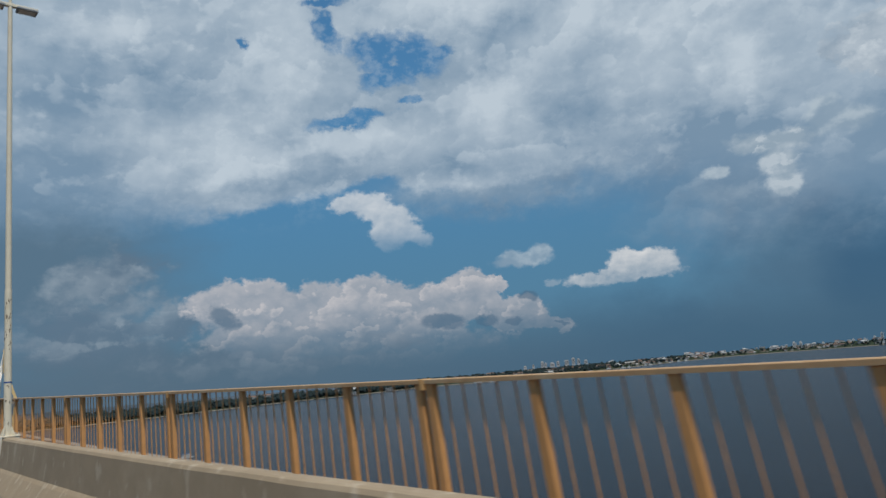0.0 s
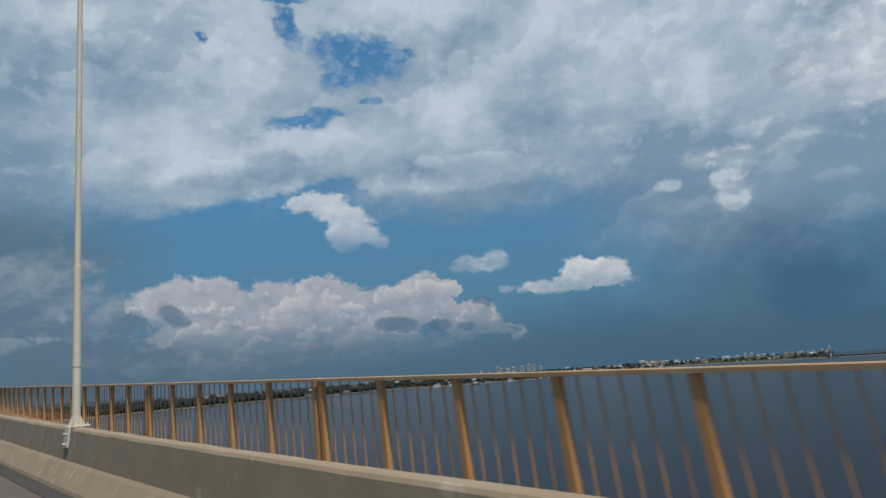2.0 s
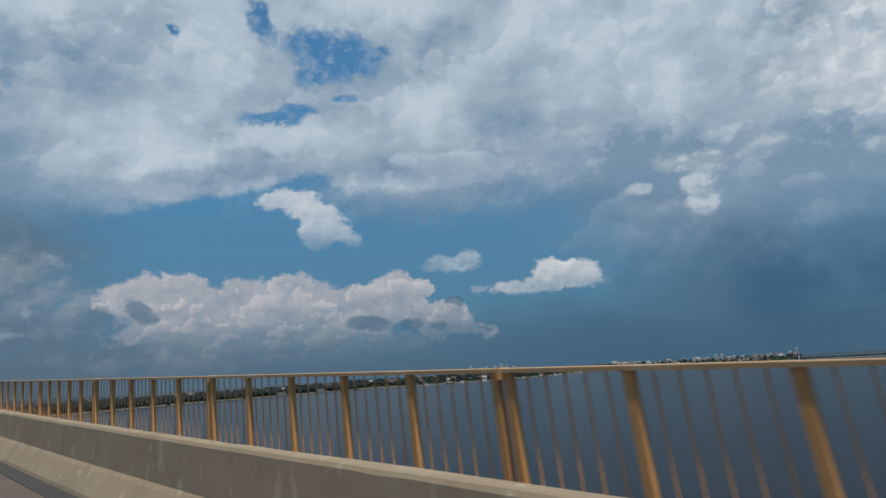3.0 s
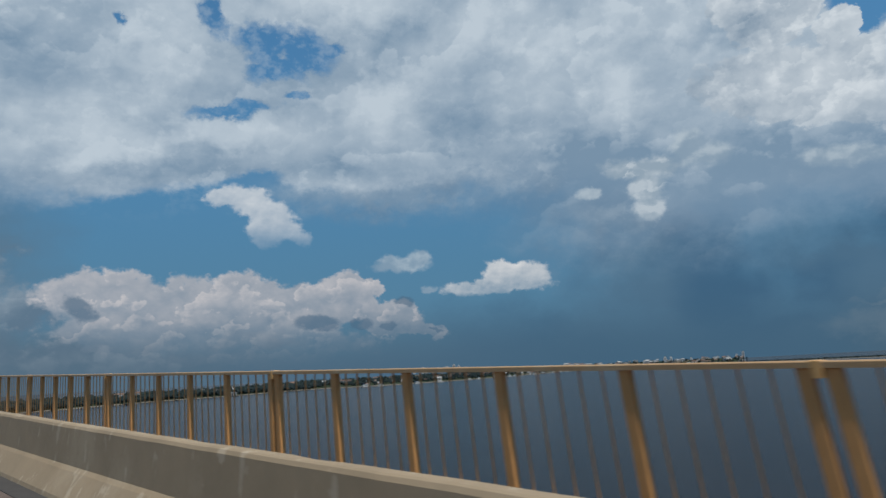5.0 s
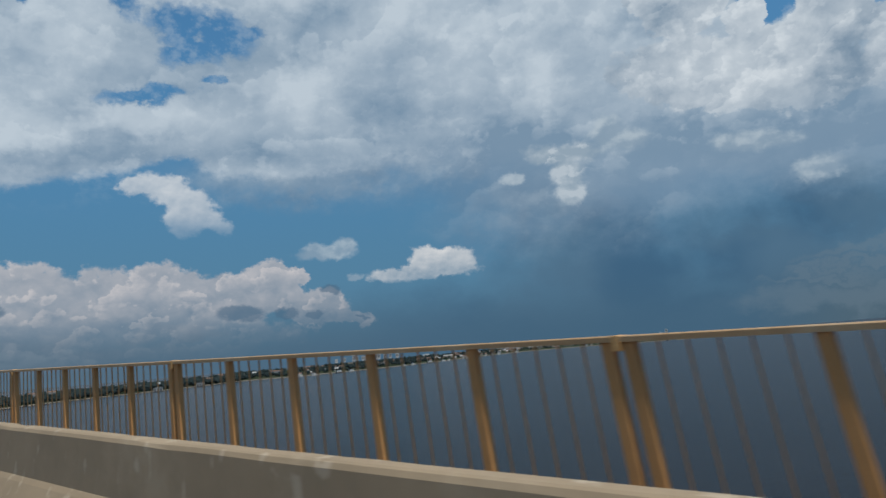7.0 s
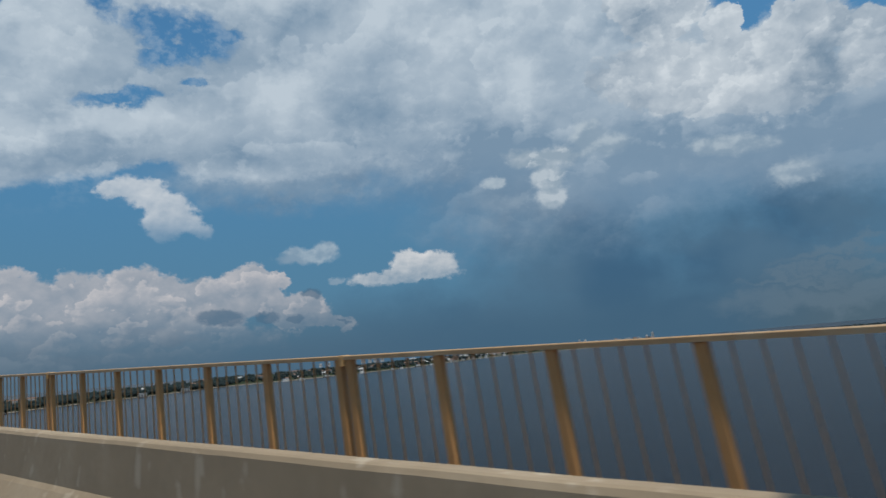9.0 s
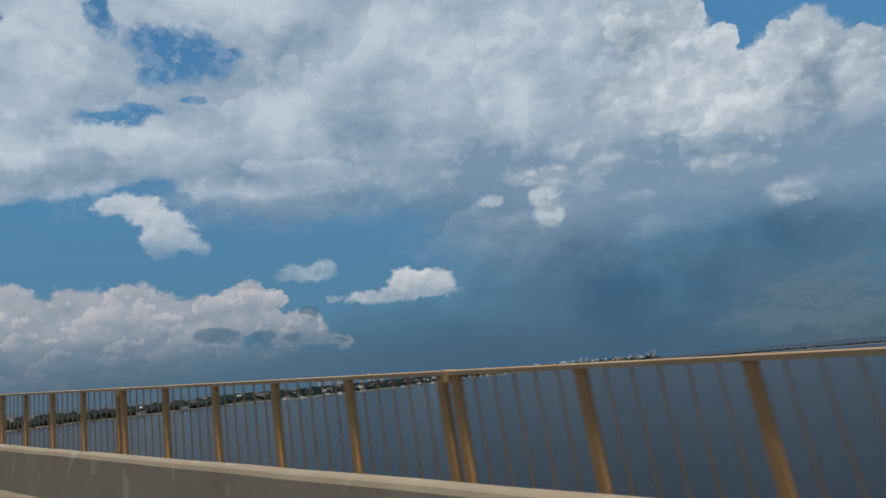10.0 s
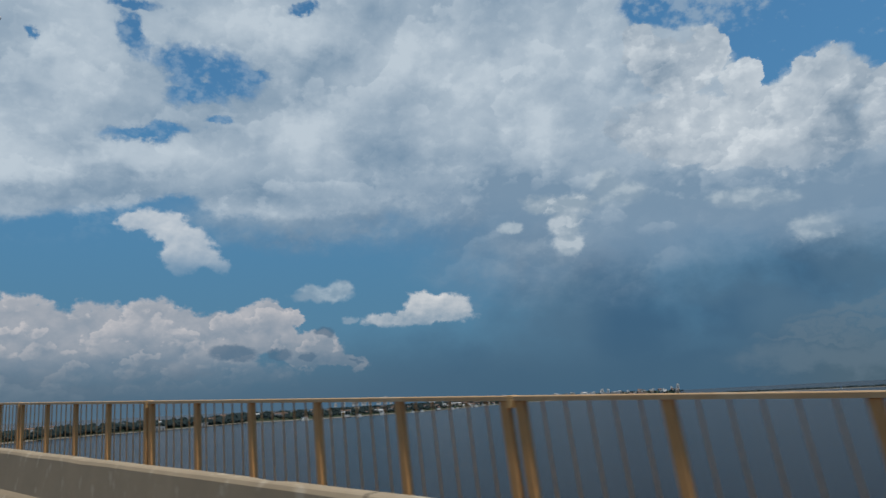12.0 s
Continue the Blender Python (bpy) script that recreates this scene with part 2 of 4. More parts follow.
# crisp before the blue, smeared out where it thickens into the storm and the gloom
smear = calc("MAXIMUM", calc("MULTIPLY", ramp(AZ, 42.0, 58.0), ramp(EL, 24.0, 13.0)), ramp(AZ, 21.0, 10.0))
smear = calc("MULTIPLY", smear, calc("SUBTRACT", 1.0, elsewhere))
deck = ramp(calc("MULTIPLY_ADD", ragged, 0.55, pick.outputs[0]), calc("MULTIPLY_ADD", smear, -0.7, -0.15), calc("MULTIPLY_ADD", smear, 2.0, 0.40))
deck = calc("MULTIPLY", deck, whole)

# heaps in front of one another: a crisp bright upper rim, greyer further in
def rims(scale, detail, along_turn, along_height):
    side, n = lit_side(scale, detail, along_turn, along_height, 0.52)
    rim = calc("MULTIPLY", ramp(n, 0.485, 0.525), ramp(n, 0.50, 0.74, 1.0, 0.0))
    return calc("MULTIPLY", rim, ramp(side, -0.03, 0.10))


rim_big, rim_small = rims(0.15, 7.0, -0.6, 1.3), rims(0.42, 6.0, -0.25, 0.5)
tone = calc("MULTIPLY_ADD", broad, 1.25, calc("MULTIPLY_ADD", heaps, 0.34, calc("MULTIPLY", frill, 0.11)))
tone = calc("MULTIPLY_ADD", rim_big, 0.30, calc("MULTIPLY_ADD", rim_small, 0.12, tone))
tone = calc("MULTIPLY_ADD", calc("SUBTRACT", bulk, 0.5), 0.85, calc("MULTIPLY_ADD", knobs, 0.15, tone))
deck_tone = calc("ADD", calc("MULTIPLY_ADD", glow_in, 0.46, calc("MULTIPLY", shade_in, -0.34)), calc("ADD", tone, 0.43))
# the unseen sky is toned down so that less fill light reaches the bridge
deck_tone = calc("MULTIPLY_ADD", elsewhere, -0.45, deck_tone)
deck_tone = calc("ADD", deck_tone, ramp(EL, 12.5, 20.0, -0.27, 0.03))
# the storm side hangs lower and greyer
deck_tone = calc("MULTIPLY_ADD", ramp(AZ, 46.0, 62.0), ramp(EL, 8.0, 18.5, -0.85, 0.0), deck_tone)
deck_colour = blend(ramp(deck_tone, -0.2, 1.05, smooth=False), (0.186, 0.283, 0.392, 1), (0.495, 0.577, 0.652, 1))

air = blend(calc("MULTIPLY", gloom_in, 0.9), blue, (0.098, 0.165, 0.232, 1))
air = blend(calc("MULTIPLY", veil_in, ramp(curl, 0.3, 0.7, 0.75, 0.95)), air, blend(ramp(tone, -0.3, 0.4), (0.150, 0.232, 0.330, 1), (0.245, 0.330, 0.420, 1)))
air = blend(calc("MULTIPLY", storm_in, 0.93), air, blend(ramp(bulk, 0.35, 0.65), (0.047, 0.116, 0.202, 1), (0.076, 0.154, 0.238, 1)))
wisps = calc("MULTIPLY", ramp(calc("MULTIPLY_ADD", crumb, 0.5, calc("MULTIPLY", curl, 0.5)), 0.47, 0.66), calc("MULTIPLY", ramp(EL, 11.0, 18.0, 0.0, 0.35), ramp(AZ, 58.0, 72.0, 1.0, 0.3)))
air = blend(wisps, air, (0.40, 0.49, 0.57, 1))
# a thinner grey sheet lies behind the deck and closes most of its gaps
sheet = calc("MULTIPLY", ramp(calc("MULTIPLY_ADD", ragged, 0.3, deck_depth), calc("MULTIPLY_ADD", smear, -0.5, -0.22), calc("MULTIPLY_ADD", smear, 2.4, 0.22), 0.0, 0.9), calc("SUBTRACT", 1.0, elsewhere))
sheet = calc("MULTIPLY", sheet, whole)
air = blend(sheet, air, blend(ramp(tone, -0.25, 0.35), (0.19, 0.285, 0.395, 1), (0.325, 0.415, 0.51, 1)))
out = blend(calc("MULTIPLY", deck, ramp(storm_in, 0.0, 0.8, 1.0, 0.35)), air, deck_colour)

# clear blue with a few shreds over the tower
clear = ramp(calc("MULTIPLY_ADD", ragged, 0.35, CLEAR), -0.12, 0.16)
out = blend(clear, out, blend(ramp(calc("MULTIPLY_ADD", crumb, 0.4, calc("MULTIPLY", bulk, 0.6)), 0.5, 0.66, 0.0, 0.55), blue, (0.36, 0.45, 0.53, 1)))

# the heaped tower of the storm cloud, crisp against the blue
tower = ramp(calc("MULTIPLY_ADD", ragged, 0.4, TOWER), 0.0, 0.10)
tower_tone = calc("ADD", calc("MULTIPLY_ADD", glow_in, 0.38, calc("MULTIPLY", shade_in, -0.3)), calc("MULTIPLY_ADD", knobs, 0.35, calc("MULTIPLY_ADD", heaps, 0.45, calc("MULTIPLY_ADD", rim_big, 0.3, calc("MULTIPLY_ADD", rim_small, 0.2, 0.46)))))
tower_soft = calc("MULTIPLY", tower, ramp(EL, 12.0, 17.0))
out = blend(tower_soft, out, blend(ramp(tower_tone, -0.1, 1.05, smooth=False), (0.190, 0.275, 0.370, 1), (0.61, 0.67, 0.72, 1)))

# wisps and the ragged white piece before the storm cloud
wedge = ramp(calc("MULTIPLY_ADD", ragged, 0.8, WEDGE), -0.30, 0.38)
out = blend(calc("MULTIPLY", wedge, 0.7), out, blend(ramp(heaps, -0.1, 0.15), (0.26, 0.35, 0.44, 1), (0.45, 0.53, 0.59, 1)))

greys = ramp(calc("MULTIPLY_ADD", ragged, 0.9, GREYS), -0.25, 0.65)
out = blend(calc("MULTIPLY", greys, 0.85), out, blend(ramp(tone, -0.2, 0.45), (0.115, 0.178, 0.25, 1), (0.26, 0.325, 0.39, 1)))

hook = ramp(calc("MULTIPLY_ADD", ragged, 0.9, HOOK), -0.35, 0.30)
out = blend(calc("MULTIPLY", hook, 0.9), out, blend(ramp(calc("MULTIPLY_ADD", rim_small, 0.3, heaps), -0.1, 0.2), (0.29, 0.375, 0.455, 1), (0.47, 0.54, 0.60, 1)))

# the far bank of heaped cloud and the small ones before it
bank = ramp(calc("MULTIPLY_ADD", ragged, 0.45, BANK), -0.02, 0.17)
bank = calc("MULTIPLY", bank, ramp(EL, 0.5, 4.6, 0.2, 1.0))
bank_tone = calc("ADD", calc("MULTIPLY_ADD", heaps, 0.75, calc("MULTIPLY_ADD", rim_small, 0.5, calc("MULTIPLY_ADD", rim_big, 0.2, calc("MULTIPLY", knobs, 0.3)))), ramp(EL, 2.0, 8.0, 0.10, 0.62, smooth=False))
bank_colour = blend(ramp(bank_tone, -0.25, 1.05, smooth=False), (0.150, 0.228, 0.315, 1), (0.535, 0.525, 0.545, 1))
out = blend(bank, out, bank_colour)
haze = ramp(EL, -0.5, 6.0, 0.92, 0.0)
low_air = blend(ramp(AZ, 10.0, 62.0), (0.092, 0.150, 0.208, 1), (0.056, 0.122, 0.192, 1))
low_air = blend(ramp(AZ, 74.0, 84.0), low_air, (0.078, 0.128, 0.168, 1))
out = blend(haze, out, low_air)

arrow = calc("MULTIPLY", ramp(calc("MULTIPLY_ADD", ragged, 1.0, ARROW), -0.24, 0.18), ramp(EL, 9.6, 12.0, 0.25, 1.0))
arrow_tone = ramp(calc("ADD", calc("MULTIPLY_ADD", heaps, 1.4, calc("MULTIPLY", frill, 0.4)), ramp(EL, 10.0, 14.5, 0.25, 0.72)), 0.0, 1.0, smooth=False)
out = blend(arrow, out, blend(arrow_tone, (0.25, 0.35, 0.46, 1), (0.55, 0.60, 0.65, 1)))
puffs = ramp(calc("MULTIPLY_ADD", ragged, 0.75, PUFFS), -0.22, 0.14)
puff_tone = ramp(calc("ADD", calc("MULTIPLY_ADD", heaps, 1.3, calc("MULTIPLY", frill, 0.45)), ramp(EL, 5.8, 7.8, 0.2, 0.85)), 0.0, 1.0, smooth=False)
puffs = calc("MULTIPLY", puffs, ramp(EL, 5.25, 5.85))
out = blend(puffs, out, blend(puff_tone, (0.24, 0.33, 0.42, 1), (0.64, 0.655, 0.67, 1)))
streaks = ramp(calc("MULTIPLY_ADD", ragged, 0.9, STREAKS), -0.7, 0.6)
out = blend(calc("MULTIPLY", streaks, 0.45), out, (0.135, 0.195, 0.25, 1))
darklets = ramp(calc("MULTIPLY_ADD", ragged, 0.9, DARKLETS), -0.16, 0.30)
out = blend(calc("MULTIPLY", darklets, 0.68), out, (0.075, 0.145, 0.225, 1))

back = wn("ShaderNodeBackground")
feed(back.inputs["Color"], out)
feed(back.inputs["Strength"], 1.0)
end = wn("ShaderNodeOutputWorld")
WT.links.new(back.outputs[0], end.inputs[0])

sun = new("sun", bpy.data.lights.new("sun", "SUN"))
sun.data.energy, sun.data.angle, sun.data.color = 4.8, radians(0.6), (1.0, 0.94, 0.84)
sun.matrix_world = look((0, 0, 60), (-math.sin(SUN_TURN) * math.cos(SUN_HIGH), -math.cos(SUN_TURN) * math.cos(SUN_HIGH), 60 - math.sin(SUN_HIGH)))

# ---- materials ----
def mat(name, colour, rough=0.7, metal=0.0, vary=0.15, scale=3.0, bump=0.0, bump_scale=40.0, stain=None, stain_scale=0.6, stain_amount=0.4, each=0.0, streaks=None, shine=0.5):
    """A painted or mineral surface: base colour with grain, broad stains, and a little relief."""
    m = bpy.data.materials.new(name)
    m.use_nodes = True
    t = m.node_tree
    b = t.nodes["Principled BSDF"]
    b.inputs["Roughness"].default_value = rough
    b.inputs["Metallic"].default_value = metal
    b.inputs["Specular IOR Level"].default_value = shine
    pos = t.nodes.new("ShaderNodeTexCoord").outputs["Object"]
    grain = t.nodes.new("ShaderNodeTexNoise")
    grain.inputs["Scale"].default_value = scale
    grain.inputs["Detail"].default_value = 8
    grain.inputs["Roughness"].default_value = 0.65
    t.links.new(pos, grain.inputs["Vector"])
    tone = t.nodes.new("ShaderNodeMapRange")
    tone.inputs[1].default_value, tone.inputs[2].default_value = 0.25, 0.75
    tone.inputs[3].default_value, tone.inputs[4].default_value = 1 - vary, 1 + vary
    t.links.new(grain.outputs["Fac"], tone.inputs[0])
    out_value = tone.outputs[0]
    if each:
        info = t.nodes.new("ShaderNodeObjectInfo")
        own = t.nodes.new("ShaderNodeMapRange")
        own.inputs[3].default_value, own.inputs[4].default_value = 1 - each, 1 + each
        t.links.new(info.outputs["Random"], own.inputs[0])
        mul = t.nodes.new("ShaderNodeMath")
        mul.operation = "MULTIPLY"
        t.links.new(out_value, mul.inputs[0])
        t.links.new(own.outputs[0], mul.inputs[1])
        out_value = mul.outputs[0]
    scale_colour = t.nodes.new("ShaderNodeVectorMath")
    scale_colour.operation = "SCALE"
    scale_colour.inputs[0].default_value = colour
    t.links.new(out_value, scale_colour.inputs["Scale"])
    col = scale_colour.outputs[0]
    if stain:
        blotch = t.nodes.new("ShaderNodeTexNoise")
        blotch.inputs["Scale"].default_value = stain_scale
        blotch.inputs["Detail"].default_value = 9
        blotch.inputs["Roughness"].default_value = 0.7
        t.links.new(pos, blotch.inputs["Vector"])
        cut = t.nodes.new("ShaderNodeMapRange")
        cut.interpolation_type = "SMOOTHSTEP"
        cut.inputs[1].default_value, cut.inputs[2].default_value = 0.5, 0.68
        cut.inputs[4].default_value = stain_amount
        t.links.new(blotch.outputs["Fac"], cut.inputs[0])
        mix = t.nodes.new("ShaderNodeMix")
        mix.data_type = "RGBA"
        t.links.new(cut.outputs[0], mix.inputs[0])
        t.links.new(col, mix.inputs[6])
        mix.inputs[7].default_value = (*stain, 1)
        col = mix.outputs[2]
    if streaks:
        # pale runs and scuffs, longer than wide
        run = t.nodes.new("ShaderNodeMapping")
        run.inputs["Scale"].default_value = (6.3, 6.3, 2.7)
        t.links.new(pos, run.inputs["Vector"])
        scuff = t.nodes.new("ShaderNodeTexNoise")
        scuff.inputs["Scale"].default_value = 1.0
        scuff.inputs["Detail"].default_value = 7
        t.links.new(run.outputs[0], scuff.inputs["Vector"])
        cut = t.nodes.new("ShaderNodeMapRange")
        cut.interpolation_type = "SMOOTHSTEP"
        cut.inputs[1].default_value, cut.inputs[2].default_value, cut.inputs[4].default_value = 0.605, 0.66, 0.40
        t.links.new(scuff.outputs["Fac"], cut.inputs[0])
        mix = t.nodes.new("ShaderNodeMix")
        mix.data_type = "RGBA"
        t.links.new(cut.outputs[0], mix.inputs[0])
        t.links.new(col, mix.inputs[6])
        mix.inputs[7].default_value = (*streaks, 1)
        col = mix.outputs[2]
    t.links.new(col, b.inputs["Base Color"])
    if bump:
        fine_noise = t.nodes.new("ShaderNodeTexNoise")
        fine_noise.inputs["Scale"].default_value = bump_scale
        fine_noise.inputs["Detail"].default_value = 6
        t.links.new(pos, fine_noise.inputs["Vector"])
        bm_node = t.nodes.new("ShaderNodeBump")
        bm_node.inputs["Strength"].default_value = bump
        bm_node.inputs["Distance"].default_value = 0.02
        t.links.new(fine_noise.outputs["Fac"], bm_node.inputs["Height"])
        t.links.new(bm_node.outputs[0], b.inputs["Normal"])
    return m


CONCRETE = mat("barrier_concrete", (0.222, 0.170, 0.110), 0.88, vary=0.13, scale=1.7, bump=0.12, bump_scale=140, stain=(0.31, 0.255, 0.18), stain_scale=0.7, stain_amount=0.45, streaks=(0.42, 0.37, 0.29))
DARK_JOINT = mat("joint_filler", (0.035, 0.032, 0.03), 0.95, shine=0.1)
ASPHALT = mat("asphalt", (0.095, 0.070, 0.058), 0.9, vary=0.25, scale=6, bump=0.6, bump_scale=160, stain=(0.11, 0.085, 0.07), stain_scale=0.5)
GUTTER = mat("gutter_dirt", (0.035, 0.032, 0.03), 0.95, vary=0.3, scale=5)
LINE_PAINT = mat("road_marking_paint", (0.62, 0.60, 0.55), 0.7, vary=0.15, scale=9)
WALK = mat("walkway_concrete", (0.165, 0.150, 0.130), 0.9, vary=0.15, scale=2, bump=0.3)
YELLOW = mat("yellow_rail_paint", (0.42, 0.205, 0.072), 0.6, vary=0.12, scale=7, stain=(0.33, 0.16, 0.05), stain_scale=2.2, stain_amount=0.45, each=0.06)
RAILTOP = mat("handrail_paint", (0.36, 0.225, 0.115), 0.5, vary=0.12, scale=6, stain=(0.42, 0.33, 0.22), stain_scale=1.5, stain_amount=0.6)
SLEEVE = mat("sleeve_paint", (0.52, 0.29, 0.11), 0.5, vary=0.1, scale=6)
WHITE = mat("white_pole_paint", (0.52, 0.475, 0.375), 0.5, vary=0.10, scale=3, stain=(0.36, 0.27, 0.16), stain_scale=1.8, stain_amount=0.45)
GREY_PLATE = mat("painted_plate", (0.43, 0.41, 0.355), 0.6, metal=0.0, vary=0.1, scale=5)
BLUE_BAND = mat("blue_tape", (0.02, 0.06, 0.22), 0.5)
RUST = mat("scraped_paint", (0.10, 0.075, 0.06), 0.8, vary=0.3, scale=12)
SEAM = mat("worn_seam", (0.24, 0.21, 0.18), 0.7)
DECK_EDGE = mat("deck_concrete", (0.33, 0.31, 0.28), 0.9, vary=0.15, scale=0.8)
LAMP_GREY = mat("lamp_housing", (0.22, 0.23, 0.24), 0.4, metal=0.3)
LENS = mat("lamp_glass", (0.55, 0.55, 0.52), 0.15)


# ---- helpers for meshes ----
def mesh_of(name, bm, *materials):
    me = bpy.data.meshes.new(name)
    bm.to_mesh(me)
    bm.free()
    for m in materials:
        me.materials.append(m)
    return me


def part(name, bm, material, parent, label=""):
    """Links a bmesh as one mesh object under a thing or a part."""
    ob = new(name, mesh_of(name, bm, material))
    ob.parent = parent
    if label:
        ob["label"] = label
    return ob


def piece(name, me, parent, m=None):
    ob = new(name, me)
    ob.parent = parent
    if m is not None:
        ob.matrix_local = m
    return ob


def thing(name, label, category, group="", m=None, kind=""):
    ob = new(name)
    ob.empty_display_size = 0.2
    if m is not None:
        ob.matrix_world = m
    return tagged(ob, label, category, group, kind)


def box(bm, x0, y0, z0, x1, y1, z1, bevel=0.0):
    made = bmesh.ops.create_cube(bm, size=1.0, matrix=Matrix.Translation(((x0 + x1) / 2, (y0 + y1) / 2, (z0 + z1) / 2)) @ Matrix.Diagonal((x1 - x0, y1 - y0, z1 - z0, 1)))
    if bevel:
        edges = list({e for v in made["verts"] for e in v.link_edges})
        bmesh.ops.bevel(bm, geom=edges, offset=bevel, segments=1, affect="EDGES", profile=0.5)
    return made["verts"]


def boxed(*args, **kw):
    bm = bmesh.new()
    box(bm, *args, **kw)
    return bm


def tube(bm, r0, r1, z0, z1, sides=20, x=0.0, y=0.0):
    bmesh.ops.create_cone(bm, cap_ends=True, segments=sides, radius1=r0, radius2=r1, depth=z1 - z0, matrix=Matrix.Translation((x, y, (z0 + z1) / 2)))


def sweep(profile, s0, s1, step=2.0, closed=True, caps=True):
    """A profile of (side, up) points carried along the bridge."""
    bm = bmesh.new()
    n = max(1, round((s1 - s0) / step))
    rings = []
    for i in range(n + 1):
        s = s0 + (s1 - s0) * i / n
        rings.append([bm.verts.new(place(s, side, up)) for side, up in profile])
    k = len(profile)
    for a, b in zip(rings, rings[1:]):
        for j in range(k if closed else k - 1):
            bm.faces.new((a[j], a[(j + 1) % k], b[(j + 1) % k], b[j]))
    if closed and caps:
        bm.faces.new(rings[0])
        bm.faces.new(list(reversed(rings[-1])))
    bmesh.ops.recalc_face_normals(bm, faces=bm.faces)
    return bm


def setting(name, bm, material, label, category):
    ob = new(name, mesh_of(name, bm, material))
    return tagged(ob, label, category, kind="structure")


# ---- road deck ----
S0, S1 = -120.0, 420.0
setting("road", sweep([(2.55, -0.22), (2.55, 0.0), (-1.6, 0.03), (-5.6, 0.06), (-9.6, 0.03), (-13.6, 0.0), (-13.6, -0.22)], S0, S1, 4.0), ASPHALT,
        "worn reddish-grey asphalt roadway of the bridge", "road")
setting("gutter", sweep([(2.18, 0.003), (2.18, 0.012), (2.46, 0.012), (2.46, 0.003)], S0, S1, 4.0), GUTTER, "dark dirt along the foot of the barrier", "gutter")
setting("road_marking", sweep([(1.62, 0.006), (1.62, 0.016), (1.74, 0.016), (1.74, 0.006)], S0, S1, 4.0), LINE_PAINT, "worn white edge line painted on the asphalt", "road marking")
setting("bridge_deck", sweep([(2.0, -0.23), (5.15, -0.20), (5.15, -0.5), (2.0, -0.75), (1.0, -3.2), (-12.0, -3.2), (-13.0, -0.75), (-15.6, -0.5), (-15.6, -0.23)], S0, S1, 6.0), DECK_EDGE,
        "grey concrete box girder under the roadway", "bridge deck")
setting("walkway", sweep([(2.90, -0.18), (2.90, 0.24), (5.10, 0.22), (5.10, -0.18)], S0, S1, 4.0), WALK, "raised concrete walkway behind the barrier", "walkway")

# ---- roadside barrier: long cast lengths with open joints ----
BARRIER = [(2.44, 0.0), (2.46, 0.06), (2.625, 0.30), (2.665, 0.345), (2.715, 0.765), (2.735, 0.795), (2.76, 0.805), (2.86, 0.805), (2.885, 0.79), (2.90, 0.70), (2.95, 0.30), (2.95, 0.235), (2.89, 0.0)]
JOINTS = [S0, -104, -89, -74, -59, -44, -29, -14, 2.0, 17.66, 33.13, 35.7, 50.7, 66.0, 80.5, 115.1, 131.0, 146.2, 183.1, 198.4, 213.5, 228.6, 243.7, 258.8, 274, 289, 304, 319, 334, 349, 364, 379, 394, S1]
barrier = thing("barrier", "long concrete safety barrier with a sloped foot and weathered face", "barrier", kind="structure")
for a, b in zip(JOINTS, JOINTS[1:]):
    near = -30 < a < 260
    bm = sweep(BARRIER, a + 0.016, b - 0.016, 0.3 if near else 3.0)
    if near:      # worn arrises: the top edges wander and are chipped
        for q, p in enumerate(bm.verts):
            if q % len(BARRIER) in (4, 5, 6, 7, 8):
                n = noise.noise(p.co * 1.3) * 0.006 + min(0.0, noise.noise(p.co * 4.0 + Vector((9, 0, 0))) + 0.35) * 0.03
                p.co.z += n
    part("barrier_length", bm, CONCRETE, barrier)
    part("joint_filler", sweep([(p + (0.004 if p < 2.8 else -0.004), q - (0.004 if q > 0.5 else 0.0)) for p, q in BARRIER], b - 0.03, b + 0.03, 0.1), DARK_JOINT, barrier)
far_barrier = thing("barrier_opposite", "concrete safety barrier on the other side of the roadway", "barrier", kind="structure")
part("barrier_length", sweep([(-13.6 - (p - 2.44), q) for p, q in BARRIER], S0, S1, 4.0), CONCRETE, far_barrier)

# ---- railing ----
BAY = 1.298
RAIL_SIDE, RAIL_TOP, WALK_TOP = 4.70, 1.36, 0.23
POST_W, POST_D = 0.095, 0.07
bm = bmesh.new()
H = RAIL_TOP - 0.044 - WALK_TOP
box(bm, -POST_D / 2, -POST_W / 2, 0.012, POST_D / 2, POST_W / 2, H, bevel=0.006)
box(bm, -0.07, -0.10, 0.0, 0.07, 0.10, 0.014)
POST = mesh_of("post", bm, YELLOW)
bm = bmesh.new()
box(bm, -0.0066, -0.0066, 0.0, 0.0066, 0.0066, H)
PICKET = mesh_of("picket", bm, YELLOW)
bm = bmesh.new()
box(bm, -0.056, -0.032, -0.105, 0.056, 0.032, 0.003, bevel=0.004)
JOINT_SLEEVE = mesh_of("sleeve", bm, SLEEVE)
ENDS = [-34, -27.5, -21, -14.5, -7.9, -1.3, 5.39, 11.88, 18.52, 25.15, 31.95, 33.04, 35.94, 42.62, 49.31, 55.89, 62.48, 69.29, 75.5, 80, 85.85, 92.43, 99.01, 105.42, 111.85, 118.16, 124.64, 131.14, 133.69, 139.7, 146.2, 152.31, 160.17, 166.78, 173.41, 180.08, 184.66, 191.61, 198.58, 205.52, 211.2]
while ENDS[-1] < 330:
    ENDS.append(ENDS[-1] + 6.53)


